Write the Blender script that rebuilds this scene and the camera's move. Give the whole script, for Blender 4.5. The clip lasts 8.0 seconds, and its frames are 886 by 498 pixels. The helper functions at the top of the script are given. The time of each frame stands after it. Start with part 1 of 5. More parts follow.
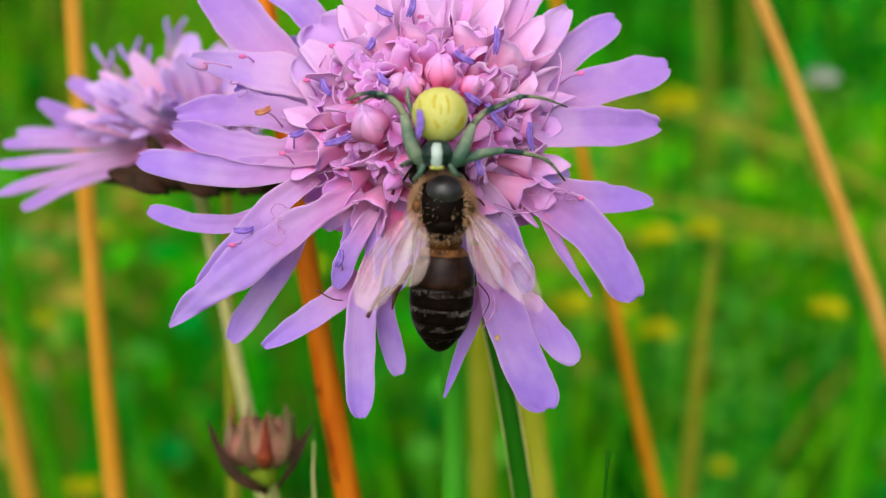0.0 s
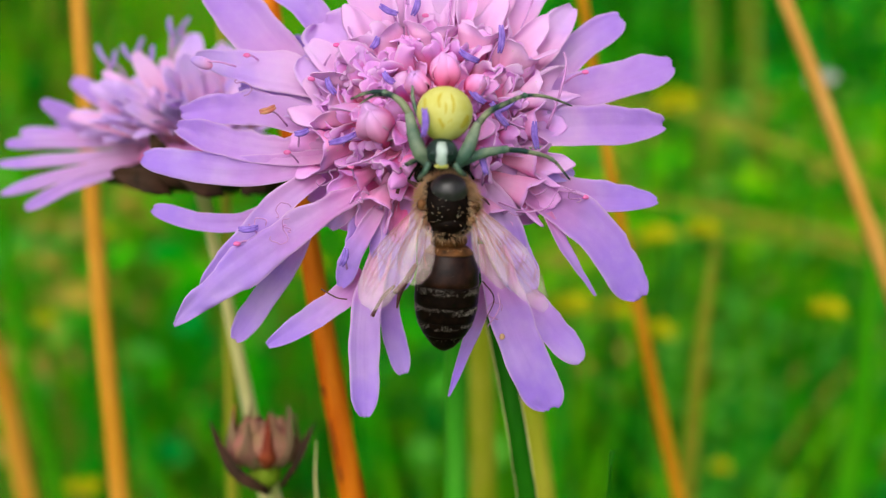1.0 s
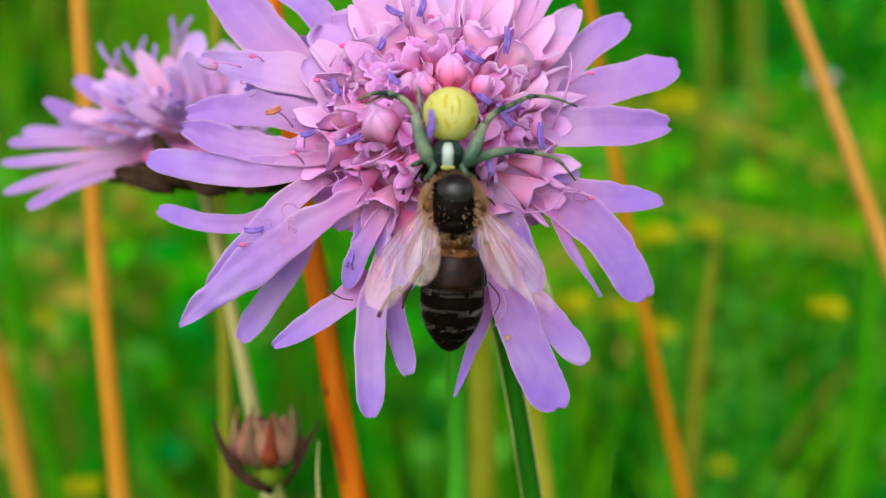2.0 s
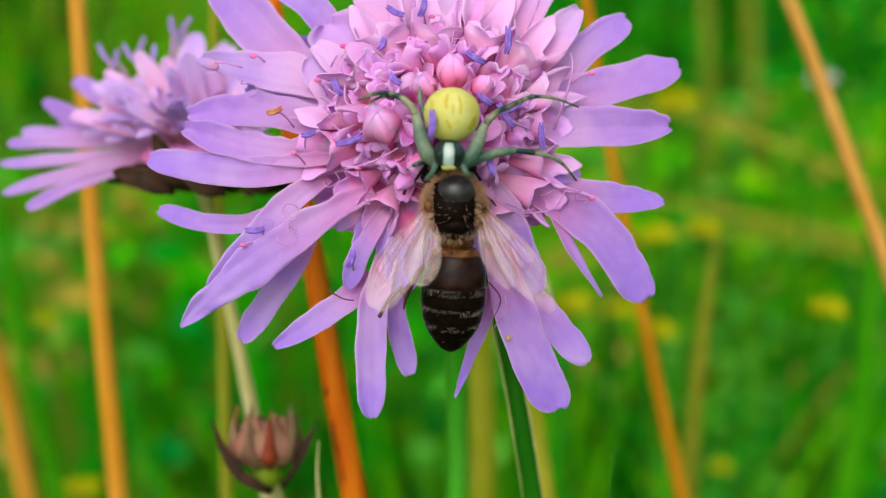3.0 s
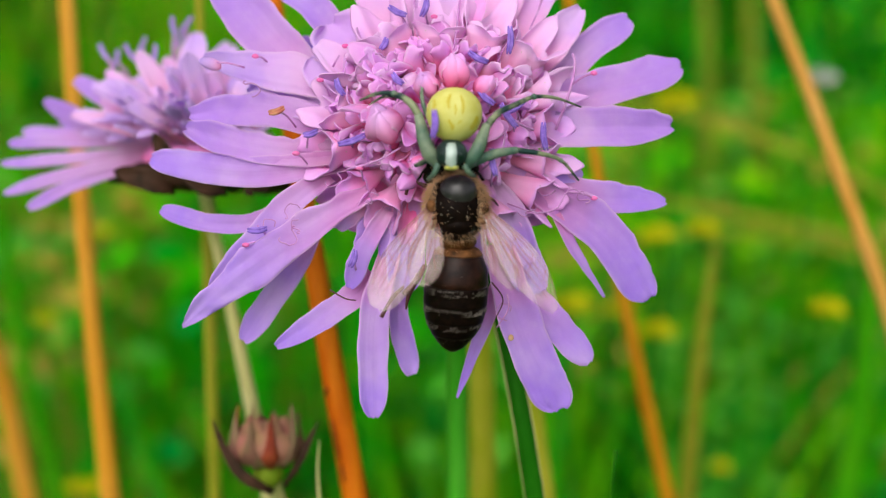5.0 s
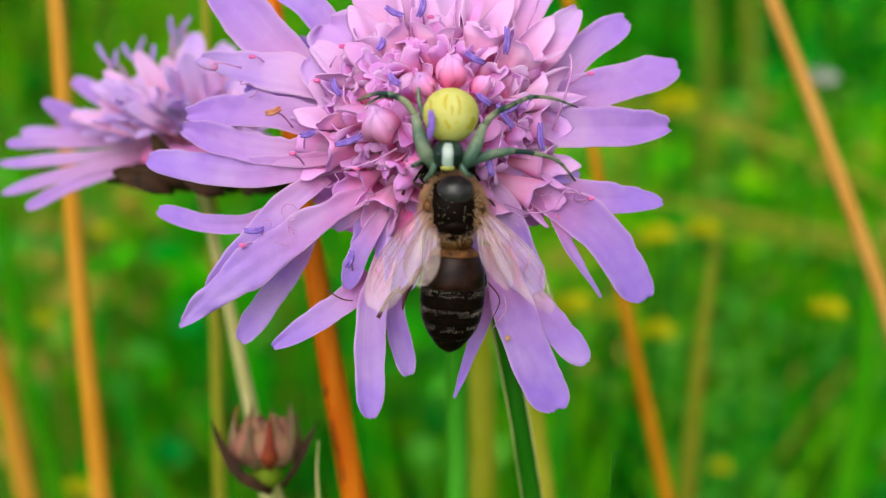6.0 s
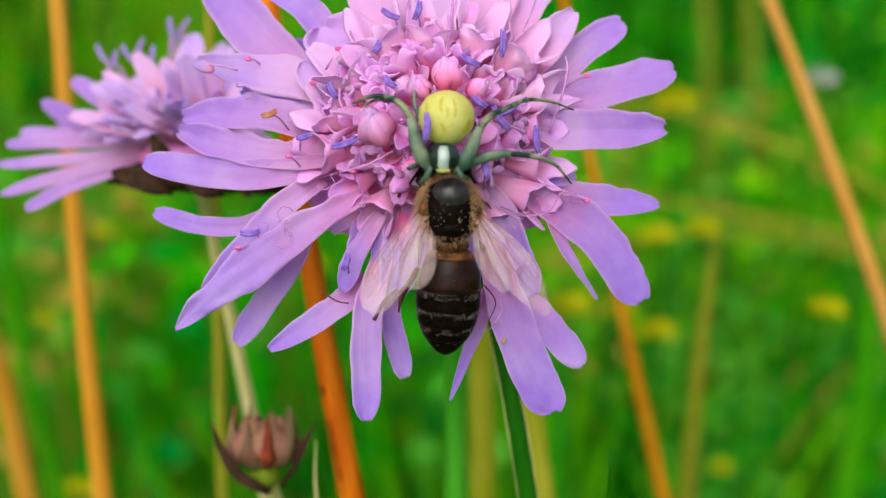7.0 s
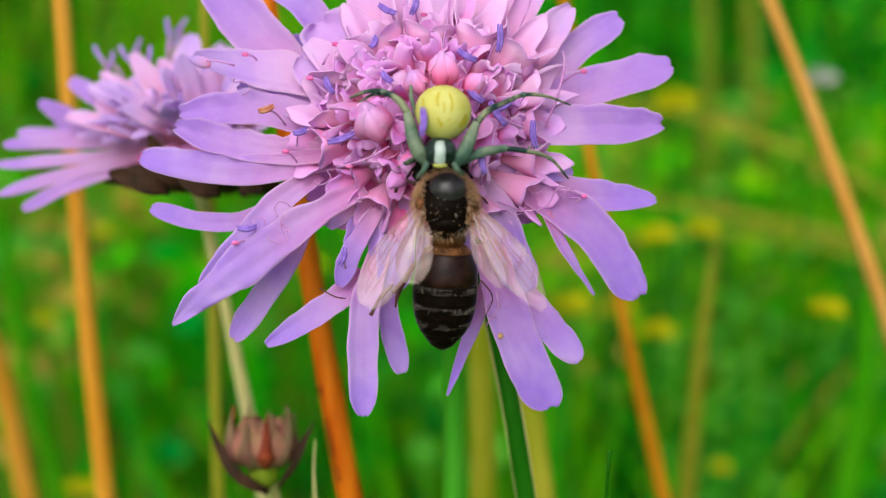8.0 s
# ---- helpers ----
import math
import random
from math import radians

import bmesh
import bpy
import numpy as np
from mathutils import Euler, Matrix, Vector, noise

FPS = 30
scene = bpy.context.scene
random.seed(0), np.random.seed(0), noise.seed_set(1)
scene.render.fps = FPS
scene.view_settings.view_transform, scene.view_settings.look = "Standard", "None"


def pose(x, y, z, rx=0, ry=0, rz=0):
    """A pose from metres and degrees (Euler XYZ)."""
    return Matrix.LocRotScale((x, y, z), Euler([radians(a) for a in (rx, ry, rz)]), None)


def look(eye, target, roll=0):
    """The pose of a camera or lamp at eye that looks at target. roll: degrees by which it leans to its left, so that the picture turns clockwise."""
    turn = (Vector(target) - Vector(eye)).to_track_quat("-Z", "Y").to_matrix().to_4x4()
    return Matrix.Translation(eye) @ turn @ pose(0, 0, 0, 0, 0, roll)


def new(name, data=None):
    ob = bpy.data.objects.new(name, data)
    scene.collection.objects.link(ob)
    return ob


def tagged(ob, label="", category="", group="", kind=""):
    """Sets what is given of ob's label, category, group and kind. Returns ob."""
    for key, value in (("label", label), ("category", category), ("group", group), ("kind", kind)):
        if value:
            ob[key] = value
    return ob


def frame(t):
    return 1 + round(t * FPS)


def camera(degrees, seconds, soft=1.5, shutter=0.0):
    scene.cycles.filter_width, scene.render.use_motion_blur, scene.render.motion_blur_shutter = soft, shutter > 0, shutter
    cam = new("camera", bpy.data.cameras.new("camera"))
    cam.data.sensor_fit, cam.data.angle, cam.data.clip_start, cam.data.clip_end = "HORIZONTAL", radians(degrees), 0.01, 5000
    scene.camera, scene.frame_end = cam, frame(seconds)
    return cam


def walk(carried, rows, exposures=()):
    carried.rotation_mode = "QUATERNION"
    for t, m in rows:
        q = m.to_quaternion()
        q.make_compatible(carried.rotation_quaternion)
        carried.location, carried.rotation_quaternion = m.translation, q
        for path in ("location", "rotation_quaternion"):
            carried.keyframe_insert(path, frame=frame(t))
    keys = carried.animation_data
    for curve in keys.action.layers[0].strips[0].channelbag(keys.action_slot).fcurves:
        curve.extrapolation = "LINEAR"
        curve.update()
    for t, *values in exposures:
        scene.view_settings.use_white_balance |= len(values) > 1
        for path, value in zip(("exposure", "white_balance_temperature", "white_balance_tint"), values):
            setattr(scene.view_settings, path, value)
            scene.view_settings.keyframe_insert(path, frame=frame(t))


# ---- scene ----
# ---------- camera: it stands still on a tripod, in front of the flower ----------
TILT, HEIGHT, REACH = 20.0, 0.42, 0.074
PLACE = pose(0, 0, HEIGHT, -TILT)            # the flower's own space: x right, y away, z up, origin in the sharp plane
cam = camera(40, 8.0, soft=1.25)
cam.data.dof.use_dof = True
cam.data.dof.focus_distance = 0.0735
cam.data.dof.aperture_fstop = 24.0
STAND = PLACE @ pose(0, -REACH, 0, 90)
walk(cam, [(0.0, STAND), (8.0, STAND)])

# ---------- light: bright overcast day ----------
world = bpy.data.worlds.new("sky")
scene.world = world
world.use_nodes = True
wn, wl = world.node_tree.nodes, world.node_tree.links
sky = wn.new("ShaderNodeTexSky")
sky.sky_type = "NISHITA"
sky.sun_disc = False
sky.sun_elevation, sky.sun_rotation = radians(46), radians(195)
sky.dust_density, sky.air_density = 4.0, 1.0
mute = wn.new("ShaderNodeHueSaturation")
mute.inputs["Saturation"].default_value = 0.35
wl.new(sky.outputs[0], mute.inputs["Color"])
wl.new(mute.outputs[0], wn["Background"].inputs["Color"])
wn["Background"].inputs["Strength"].default_value = 0.15
sun_data = bpy.data.lights.new("sun", "SUN")
sun_data.energy, sun_data.angle, sun_data.color = 0.85, radians(70), (1.0, 0.96, 0.9)
sun = new("sun", sun_data)
sun.matrix_world = look((-0.45, -1.75, 2.3), (0, 0, 0.4))
scene.view_settings.exposure = 0.23


# ---------- materials ----------
def mat(name):
    m = bpy.data.materials.new(name)
    m.use_nodes = True
    n = m.node_tree.nodes
    return m, n, m.node_tree.links, n["Principled BSDF"], n["Material Output"]


def ramp(n, l, src, stops):
    r = n.new("ShaderNodeValToRGB")
    while len(r.color_ramp.elements) < len(stops):
        r.color_ramp.elements.new(0.5)
    for e, (p, c) in zip(r.color_ramp.elements, stops):
        e.position, e.color = p, (*c, 1)
    l.new(src, r.inputs[0])
    return r.outputs[0]


def noise_of(n, l, scale, detail=4.0, vec=None, rough=0.55):
    t = n.new("ShaderNodeTexNoise")
    t.inputs["Scale"].default_value, t.inputs["Detail"].default_value = scale, detail
    t.inputs["Roughness"].default_value = rough
    if vec:
        l.new(vec, t.inputs["Vector"])
    return t.outputs["Fac"]


def mixed(n, l, fac, a, b, mode="MIX"):
    x = n.new("ShaderNodeMix")
    x.data_type, x.blend_type = "RGBA", mode
    for sock, val in ((x.inputs[0], fac), (x.inputs[6], a), (x.inputs[7], b)):
        if isinstance(val, (int, float)):
            sock.default_value = val
        elif isinstance(val, tuple):
            sock.default_value = (*val, 1)
        else:
            l.new(val, sock)
    return x.outputs[2]


def bumped(n, l, p, height, strength, distance):
    b = n.new("ShaderNodeBump")
    b.inputs["Strength"].default_value, b.inputs["Distance"].default_value = strength, distance
    l.new(height, b.inputs["Height"])
    l.new(b.outputs[0], p.inputs["Normal"])
    return b.outputs[0]


def object_coords(n, l, stretch=(1, 1, 1)):
    c, m = n.new("ShaderNodeTexCoord"), n.new("ShaderNodeMapping")
    m.inputs["Scale"].default_value = stretch
    l.new(c.outputs["Object"], m.inputs["Vector"])
    return m.outputs[0]


def petal_material(name, base, middle, end, glow=0.35):
    """Thin petal: tinted along its length, an edge highlight painted as a paler rim, softly mottled, and letting light
    through.
    """
    m, n, l, p, out = mat(name)
    uv = n.new("ShaderNodeUVMap")
    sep = n.new("ShaderNodeSeparateXYZ")
    l.new(uv.outputs[0], sep.inputs[0])
    blot = noise_of(n, l, 330, 2, object_coords(n, l))
    shift = n.new("ShaderNodeMath")
    shift.operation = "MULTIPLY_ADD"
    shift.inputs[1].default_value = 0.36
    l.new(blot, shift.inputs[0])
    l.new(sep.outputs[1], shift.inputs[2])
    col = ramp(n, l, shift.outputs[0], [(0.22, base), (0.66, middle), (1.08, end)])
    # a washed-out middle and a cooler stain, each with soft borders
    pale = noise_of(n, l, 240, 2, object_coords(n, l, (1.0, 0.8, 1.0)), 0.45)
    col = mixed(n, l, ramp(n, l, pale, [(0.48, (0, 0, 0)), (0.74, (0.5, 0.5, 0.5))]), col, (0.82, 0.61, 0.89))
    stain = noise_of(n, l, 290, 3, object_coords(n, l, (1.0, 1.0, 0.7)), 0.5)
    col = mixed(n, l, ramp(n, l, stain, [(0.52, (0, 0, 0)), (0.7, (0.6, 0.6, 0.6))]), col, mixed(n, l, 1.0, col, (0.78, 0.74, 1.0), "MULTIPLY"))
    st = n.new("ShaderNodeMapping")
    st.inputs["Scale"].default_value = (5, 0.7, 1)
    l.new(uv.outputs[0], st.inputs["Vector"])
    vein = noise_of(n, l, 1.6, 2, st.outputs[0])
    col = mixed(n, l, ramp(n, l, vein, [(0.45, (0, 0, 0)), (0.7, (0.16, 0.16, 0.16))]), col, mixed(n, l, 1.0, col, (0.86, 0.68, 0.92), "MULTIPLY"))
    # edge highlight put into the colour: a thin pale line along both sides
    away = n.new("ShaderNodeMath")
    away.operation = "PINGPONG"
    away.inputs[1].default_value = 0.5
    l.new(sep.outputs[0], away.inputs[0])
    col = mixed(n, l, ramp(n, l, away.outputs[0], [(0.0, (0.55, 0.55, 0.55)), (0.06, (0, 0, 0))]), col, (0.92, 0.66, 0.88))
    speck = noise_of(n, l, 1300, 3, object_coords(n, l), 0.6)
    col = mixed(n, l, ramp(n, l, speck, [(0.52, (0, 0, 0)), (0.72, (0.1, 0.1, 0.1))]), col, (0.90, 0.68, 0.90))
    col = mixed(n, l, ramp(n, l, speck, [(0.28, (0.2, 0.2, 0.2)), (0.46, (0, 0, 0))]), col, mixed(n, l, 1.0, col, (0.82, 0.66, 0.92), "MULTIPLY"))
    info = n.new("ShaderNodeObjectInfo")
    col = mixed(n, l, ramp(n, l, info.outputs["Random"], [(0, (0, 0, 0)), (1, (0.16, 0.16, 0.16))]), col, (0.95, 0.66, 0.92))
    l.new(col, p.inputs["Base Color"])
    p.inputs["Roughness"].default_value = 0.5
    p.inputs["Specular IOR Level"].default_value = 0.22
    crinkle = noise_of(n, l, 1500, 3, object_coords(n, l))
    both = n.new("ShaderNodeMath")
    both.operation = "ADD"
    l.new(vein, both.inputs[0])
    l.new(crinkle, both.inputs[1])
    nor = bumped(n, l, p, both.outputs[0], 0.25, 0.0001)
    tr, mx = n.new("ShaderNodeBsdfTranslucent"), n.new("ShaderNodeMixShader")
    l.new(col, tr.inputs["Color"])
    l.new(nor, tr.inputs["Normal"])
    mx.inputs[0].default_value = glow
    l.new(p.outputs[0], mx.inputs[1])
    l.new(tr.outputs[0], mx.inputs[2])
    l.new(mx.outputs[0], out.inputs["Surface"])
    return m


def plain_material(name, a, b, scale, rough=0.6, bump=0.3, depth=0.00008, stretch=(1, 1, 1), glow=0.0, spec=0.4, rand=0.0, island=False, edge=(0.32, 0.7)):
    """Two tints mixed by grain and by larger stains."""
    m, n, l, p, out = mat(name)
    vec = object_coords(n, l, stretch)
    fine, wide = noise_of(n, l, scale, 5, vec), noise_of(n, l, scale * 0.17, 2, vec)
    col = mixed(n, l, ramp(n, l, fine, [(edge[0], (0, 0, 0)), (edge[1], (1, 1, 1))]), a, b)
    col = mixed(n, l, ramp(n, l, wide, [(0.35, (0, 0, 0)), (0.7, (0.5, 0.5, 0.5))]), col, mixed(n, l, 1.0, col, (0.6, 0.62, 0.55), "MULTIPLY"))
    if rand:
        if island:
            r = n.new("ShaderNodeNewGeometry").outputs["Random Per Island"]
        else:
            r = n.new("ShaderNodeObjectInfo").outputs["Random"]
        hs = n.new("ShaderNodeHueSaturation")
        v = n.new("ShaderNodeMapRange")
        v.inputs[3].default_value, v.inputs[4].default_value = 1 - rand, 1 + rand
        l.new(r, v.inputs[0])
        l.new(v.outputs[0], hs.inputs["Value"])
        h = n.new("ShaderNodeMapRange")
        h.inputs[3].default_value, h.inputs[4].default_value = 0.5 + rand * 0.06, 0.5 - rand * 0.06
        l.new(r, h.inputs[0])
        l.new(h.outputs[0], hs.inputs["Hue"])
        l.new(col, hs.inputs["Color"])
        col = hs.outputs[0]
    l.new(col, p.inputs["Base Color"])
    p.inputs["Roughness"].default_value, p.inputs["Specular IOR Level"].default_value = rough, spec
    nor = bumped(n, l, p, fine, bump, depth)
    if glow:
        tr, mx = n.new("ShaderNodeBsdfTranslucent"), n.new("ShaderNodeMixShader")
        l.new(col, tr.inputs["Color"])
        mx.inputs[0].default_value = glow
        l.new(p.outputs[0], mx.inputs[1])
        l.new(tr.outputs[0], mx.inputs[2])
        l.new(mx.outputs[0], out.inputs["Surface"])
    return m


LILAC = petal_material("lilac_petal", (0.74, 0.25, 0.56), (0.57, 0.31, 0.80), (0.47, 0.26, 0.86), 0.42)
LIGHT_LILAC = petal_material("light_lilac_petal", (0.78, 0.34, 0.60), (0.69, 0.39, 0.82), (0.58, 0.32, 0.86), 0.45)
PINK = petal_material("pink_floret", (0.98, 0.06, 0.22), (0.97, 0.28, 0.60), (0.90, 0.41, 0.85), 0.3)
PALE = petal_material("pale_pink_petal", (0.97, 0.27, 0.40), (0.91, 0.45, 0.76), (0.74, 0.43, 0.89), 0.36)
BLUSH = petal_material("blush_petal", (0.90, 0.34, 0.54), (0.78, 0.47, 0.84), (0.63, 0.41, 0.88), 0.42)
# deeper rose for low florets, with the shade on them put into the colour
DEEP_SHADED = petal_material("deep_shaded_floret", (0.92, 0.02, 0.20), (0.93, 0.17, 0.53), (0.82, 0.31, 0.82), 0.3)
TUBE = petal_material("salmon_floret", (1.0, 0.10, 0.22), (0.97, 0.28, 0.60), (0.89, 0.40, 0.87), 0.3)
TUBE_PALE = petal_material("pale_salmon_floret", (1.0, 0.27, 0.36), (0.97, 0.45, 0.70), (0.91, 0.54, 0.88), 0.3)
ROSE = petal_material("rose_bud", (0.98, 0.03, 0.20), (0.98, 0.22, 0.56), (0.90, 0.40, 0.84), 0.2)
SOFT = petal_material("soft_lilac_petal", (0.99, 0.34, 0.36), (0.92, 0.56, 0.84), (0.76, 0.52, 0.95), 0.32)
FILAMENT = plain_material("filament", (0.56, 0.20, 0.55), (0.70, 0.36, 0.70), 1500, 0.5, 0.1)
ANTHER = plain_material("anther", (0.16, 0.07, 0.44), (0.34, 0.19, 0.68), 2600, 0.6, 0.6, 0.00006)
ANTHER_PALE = plain_material("pale_anther", (0.42, 0.26, 0.72), (0.58, 0.40, 0.82), 2600, 0.6, 0.4, 0.00006, glow=0.3)
ANTHER_RED = plain_material("spent_anther", (0.45, 0.10, 0.08), (0.62, 0.30, 0.14), 2600, 0.6, 0.6)
STIGMA = plain_material("stigma", (0.84, 0.10, 0.40), (0.86, 0.24, 0.55), 1800, 0.5, 0.3)
STEM = plain_material("green_stem", (0.008, 0.10, 0.002), (0.02, 0.15, 0.004), 700, 0.5, 0.3, spec=0.04, stretch=(1, 1, 0.15))
GREEN_STALK = plain_material("green_stalk", (0.04, 0.38, 0.008), (0.10, 0.45, 0.03), 300, 0.5, 0.2, stretch=(1, 1, 0.1), spec=0.15)
BLADE_GREEN = plain_material("broad_grass_blade", (0.02, 0.25, 0.002), (0.07, 0.33, 0.004), 160, 0.6, 0.2, stretch=(1, 1, 0.2), spec=0.0)
OLIVE_DARK = plain_material("dark_olive_stalk", (0.12, 0.20, 0.008), (0.20, 0.24, 0.02), 300, 0.6, 0.2, stretch=(1, 1, 0.1), spec=0.05)
OLIVE_STALK = plain_material("olive_stalk", (0.24, 0.27, 0.012), (0.36, 0.33, 0.03), 300, 0.6, 0.2, stretch=(1, 1, 0.1), spec=0.08)
BUD_CORE = plain_material("bud_core", (0.28, 0.18, 0.08), (0.38, 0.13, 0.11), 700, 0.6, 0.4, spec=0.1)
BUD_RED = plain_material("bud_red_scale", (0.15, 0.018, 0.01), (0.27, 0.055, 0.02), 800, 0.6, 0.4, spec=0.1)
BRACT = plain_material("bract", (0.022, 0.013, 0.006), (0.07, 0.03, 0.017), 900, 0.6, 0.4, spec=0.1)
PALE_STEM = plain_material("pale_stem", (0.50, 0.47, 0.14), (0.66, 0.58, 0.28), 500, 0.6, 0.3, spec=0.1, stretch=(1, 1, 0.1))
STRAW = plain_material("dry_orange_stalk", (0.58, 0.24, 0.014), (0.68, 0.34, 0.05), 420, 0.5, 0.4, stretch=(1, 1, 0.06), spec=0.06)
STRAW_PALE = plain_material("dry_tan_stalk", (0.58, 0.26, 0.035), (0.68, 0.36, 0.09), 420, 0.5, 0.4, stretch=(1, 1, 0.06), spec=0.06)
FLECK = plain_material("dark_fleck", (0.16, 0.03, 0.004), (0.34, 0.08, 0.008), 900, 0.6, 0.3, spec=0.05)
OLIVE_LIGHT = plain_material("light_olive_stalk", (0.40, 0.44, 0.015), (0.56, 0.48, 0.05), 300, 0.6, 0.2, stretch=(1, 1, 0.1), spec=0.08)
RUST = plain_material("dry_rust_stalk", (0.54, 0.09, 0.002), (0.82, 0.25, 0.010), 620, 0.45, 0.4, stretch=(1, 1, 0.05), spec=0.06)
RUST_DULL = plain_material("dull_rust_stalk", (0.48, 0.18, 0.004), (0.62, 0.28, 0.012), 520, 0.5, 0.3, stretch=(1, 1, 0.05), spec=0.06)
GRASS = plain_material("grass", (0.002, 0.40, 0.001), (0.010, 0.65, 0.002), 60, 0.55, 0.2, spec=0.0, glow=0.35, rand=0.35, island=True)
# deep green grass; its darkness also stands for shaded gaps between plants
GRASS_DEEP_SHADE = plain_material("deep_green_shade_grass", (0.002, 0.075, 0.001), (0.008, 0.15, 0.002), 60, 0.55, 0.2, spec=0.0, glow=0.2, rand=0.3, island=True)
GRASS_LIGHT = plain_material("pale_grass", (0.09, 0.45, 0.002), (0.21, 0.52, 0.006), 60, 0.55, 0.2, spec=0.0, glow=0.35, rand=0.3, island=True)
GRASS_DRY = plain_material("dry_grass", (0.34, 0.27, 0.02), (0.44, 0.38, 0.07), 60, 0.6, 0.2, spec=0.0, glow=0.2, rand=0.3, island=True)
GRASS_SAGE = plain_material("sage_leaf", (0.05, 0.46, 0.02), (0.17, 0.56, 0.07), 60, 0.6, 0.2, spec=0.0, glow=0.35, rand=0.25, island=True)
SOIL = plain_material("meadow_soil", (0.004, 0.12, 0.001), (0.012, 0.18, 0.002), 25, 0.9, 0.5, 0.004, spec=0.0)
YELLOW = plain_material("yellow_blossom", (0.50, 0.51, 0.003), (0.64, 0.61, 0.01), 300, 0.6, 0.2, spec=0.0, glow=0.3)
WHITE = plain_material("white_blossom", (0.5, 0.5, 0.45), (0.6, 0.62, 0.55), 300, 0.6, 0.2, glow=0.3)
BUD = plain_material("bud_scale", (0.19, 0.06, 0.055), (0.26, 0.18, 0.09), 520, 0.6, 0.4, spec=0.1, rand=0.3)
BEE_DARK = plain_material("bee_shell", (0.003, 0.0018, 0.0015), (0.009, 0.0045, 0.003), 2600, 0.35, 0.3, 0.00004, spec=0.03)
BEE_SHEEN = plain_material("bee_shield", (0.012, 0.011, 0.012), (0.03, 0.026, 0.026), 2600, 0.3, 0.4, 0.00004, spec=0.4)
POLLEN = plain_material("pollen", (0.6, 0.52, 0.42), (0.75, 0.68, 0.55), 900, 0.8, 0.1)
BEE_BROWN = plain_material("bee_brown_band", (0.006, 0.0025, 0.002), (0.03, 0.011, 0.007), 1500, 0.3, 0.4, spec=0.12)
BEE_AMBER = plain_material("bee_amber_band", (0.03, 0.012, 0.004), (0.20, 0.08, 0.025), 1500, 0.4, 0.3, spec=0.1)
BEE_HAIR = plain_material("bee_hair", (0.72, 0.40, 0.20), (0.95, 0.68, 0.44), 900, 0.7, 0.0, glow=0.4)
BEE_GREY = plain_material("bee_grey_hair", (0.13, 0.10, 0.08), (0.34, 0.29, 0.25), 900, 0.7, 0.0)
BEE_LEG = plain_material("bee_leg", (0.05, 0.012, 0.012), (0.14, 0.03, 0.03), 1500, 0.4, 0.3)
VEIN = plain_material("wing_vein", (0.24, 0.06, 0.045), (0.42, 0.15, 0.11), 1500, 0.5, 0.1)
SPIDER_YELLOW = plain_material("spider_yellow", (0.60, 0.54, 0.08), (0.71, 0.68, 0.23), 700, 0.55, 0.3, 0.00004, spec=0.22)
SPIDER_MARK = plain_material("spider_ochre", (0.55, 0.42, 0.025), (0.64, 0.53, 0.08), 900, 0.55, 0.2, spec=0.2)
SPIDER_DARK = plain_material("spider_dark", (0.008, 0.02, 0.016), (0.03, 0.06, 0.05), 1600, 0.3, 0.3)
SPIDER_WHITE = plain_material("spider_white", (0.36, 0.46, 0.42), (0.52, 0.60, 0.55), 1600, 0.4, 0.2)
SPIDER_LEG = plain_material("spider_leg", (0.10, 0.21, 0.15), (0.40, 0.47, 0.32), 480, 0.4, 0.08, 0.00002, glow=0.35, edge=(0.40, 0.62))
SPIDER_LEG_DARK = plain_material("spider_leg_dark", (0.012, 0.045, 0.04), (0.30, 0.33, 0.19), 760, 0.4, 0.08, 0.00002, glow=0.2, edge=(0.46, 0.58))



def wing_material():
    m, n, l, p, out = mat("wing_membrane")
    film, clear, mx = n.new("ShaderNodeBsdfPrincipled"), n.new("ShaderNodeBsdfTransparent"), n.new("ShaderNodeMixShader")
    patch = noise_of(n, l, 700, 3, object_coords(n, l))
    l.new(ramp(n, l, patch, [(0.3, (0.84, 0.58, 0.53)), (0.7, (0.93, 0.77, 0.73))]), film.inputs["Base Color"])
    film.inputs["Roughness"].default_value = 0.25
    film.inputs["Specular IOR Level"].default_value = 0.5
    bumped(n, l, film, noise_of(n, l, 900, 3, object_coords(n, l, (1, 1, 0.4))), 0.5, 0.0002)
    fac = n.new("ShaderNodeMapRange")
    fac.inputs[1].default_value, fac.inputs[2].default_value = 0.3, 0.7
    fac.inputs[3].default_value, fac.inputs[4].default_value = 0.08, 0.21
    l.new(patch, fac.inputs[0])
    l.new(fac.outputs[0], mx.inputs[0])
    l.new(clear.outputs[0], mx.inputs[1])
    l.new(film.outputs[0], mx.inputs[2])
    l.new(mx.outputs[0], out.inputs["Surface"])
    return m


WING = wing_material()


# ---------- shapes, in millimetres ----------
class Shape:
    def __init__(self):
        self.v, self.f, self.uv = [], [], []

    def add(self, verts, faces, uvs=None):
        k = len(self.v)
        self.v += [tuple(q) for q in verts]
        self.uv += list(uvs) if uvs is not None else [(0.5, 0.5)] * len(verts)
        self.f += [tuple(i + k for i in q) for q in faces]
        return self


def vec(*a):
    return np.array(a[0] if len(a) == 1 else a, float)


def unit(a):
    return a / max(1e-9, float(np.linalg.norm(a)))


def thing(name, base, label, category, group="", tilt=True):
    """An Empty at the thing's base, given in the flower's space."""
    ob = new(name)
    ob.empty_display_size = 0.003
    ob.matrix_world = PLACE @ pose(*[q * 0.001 for q in base])
    ob["base"] = [float(q) for q in base]
    return tagged(ob, label, category, group)


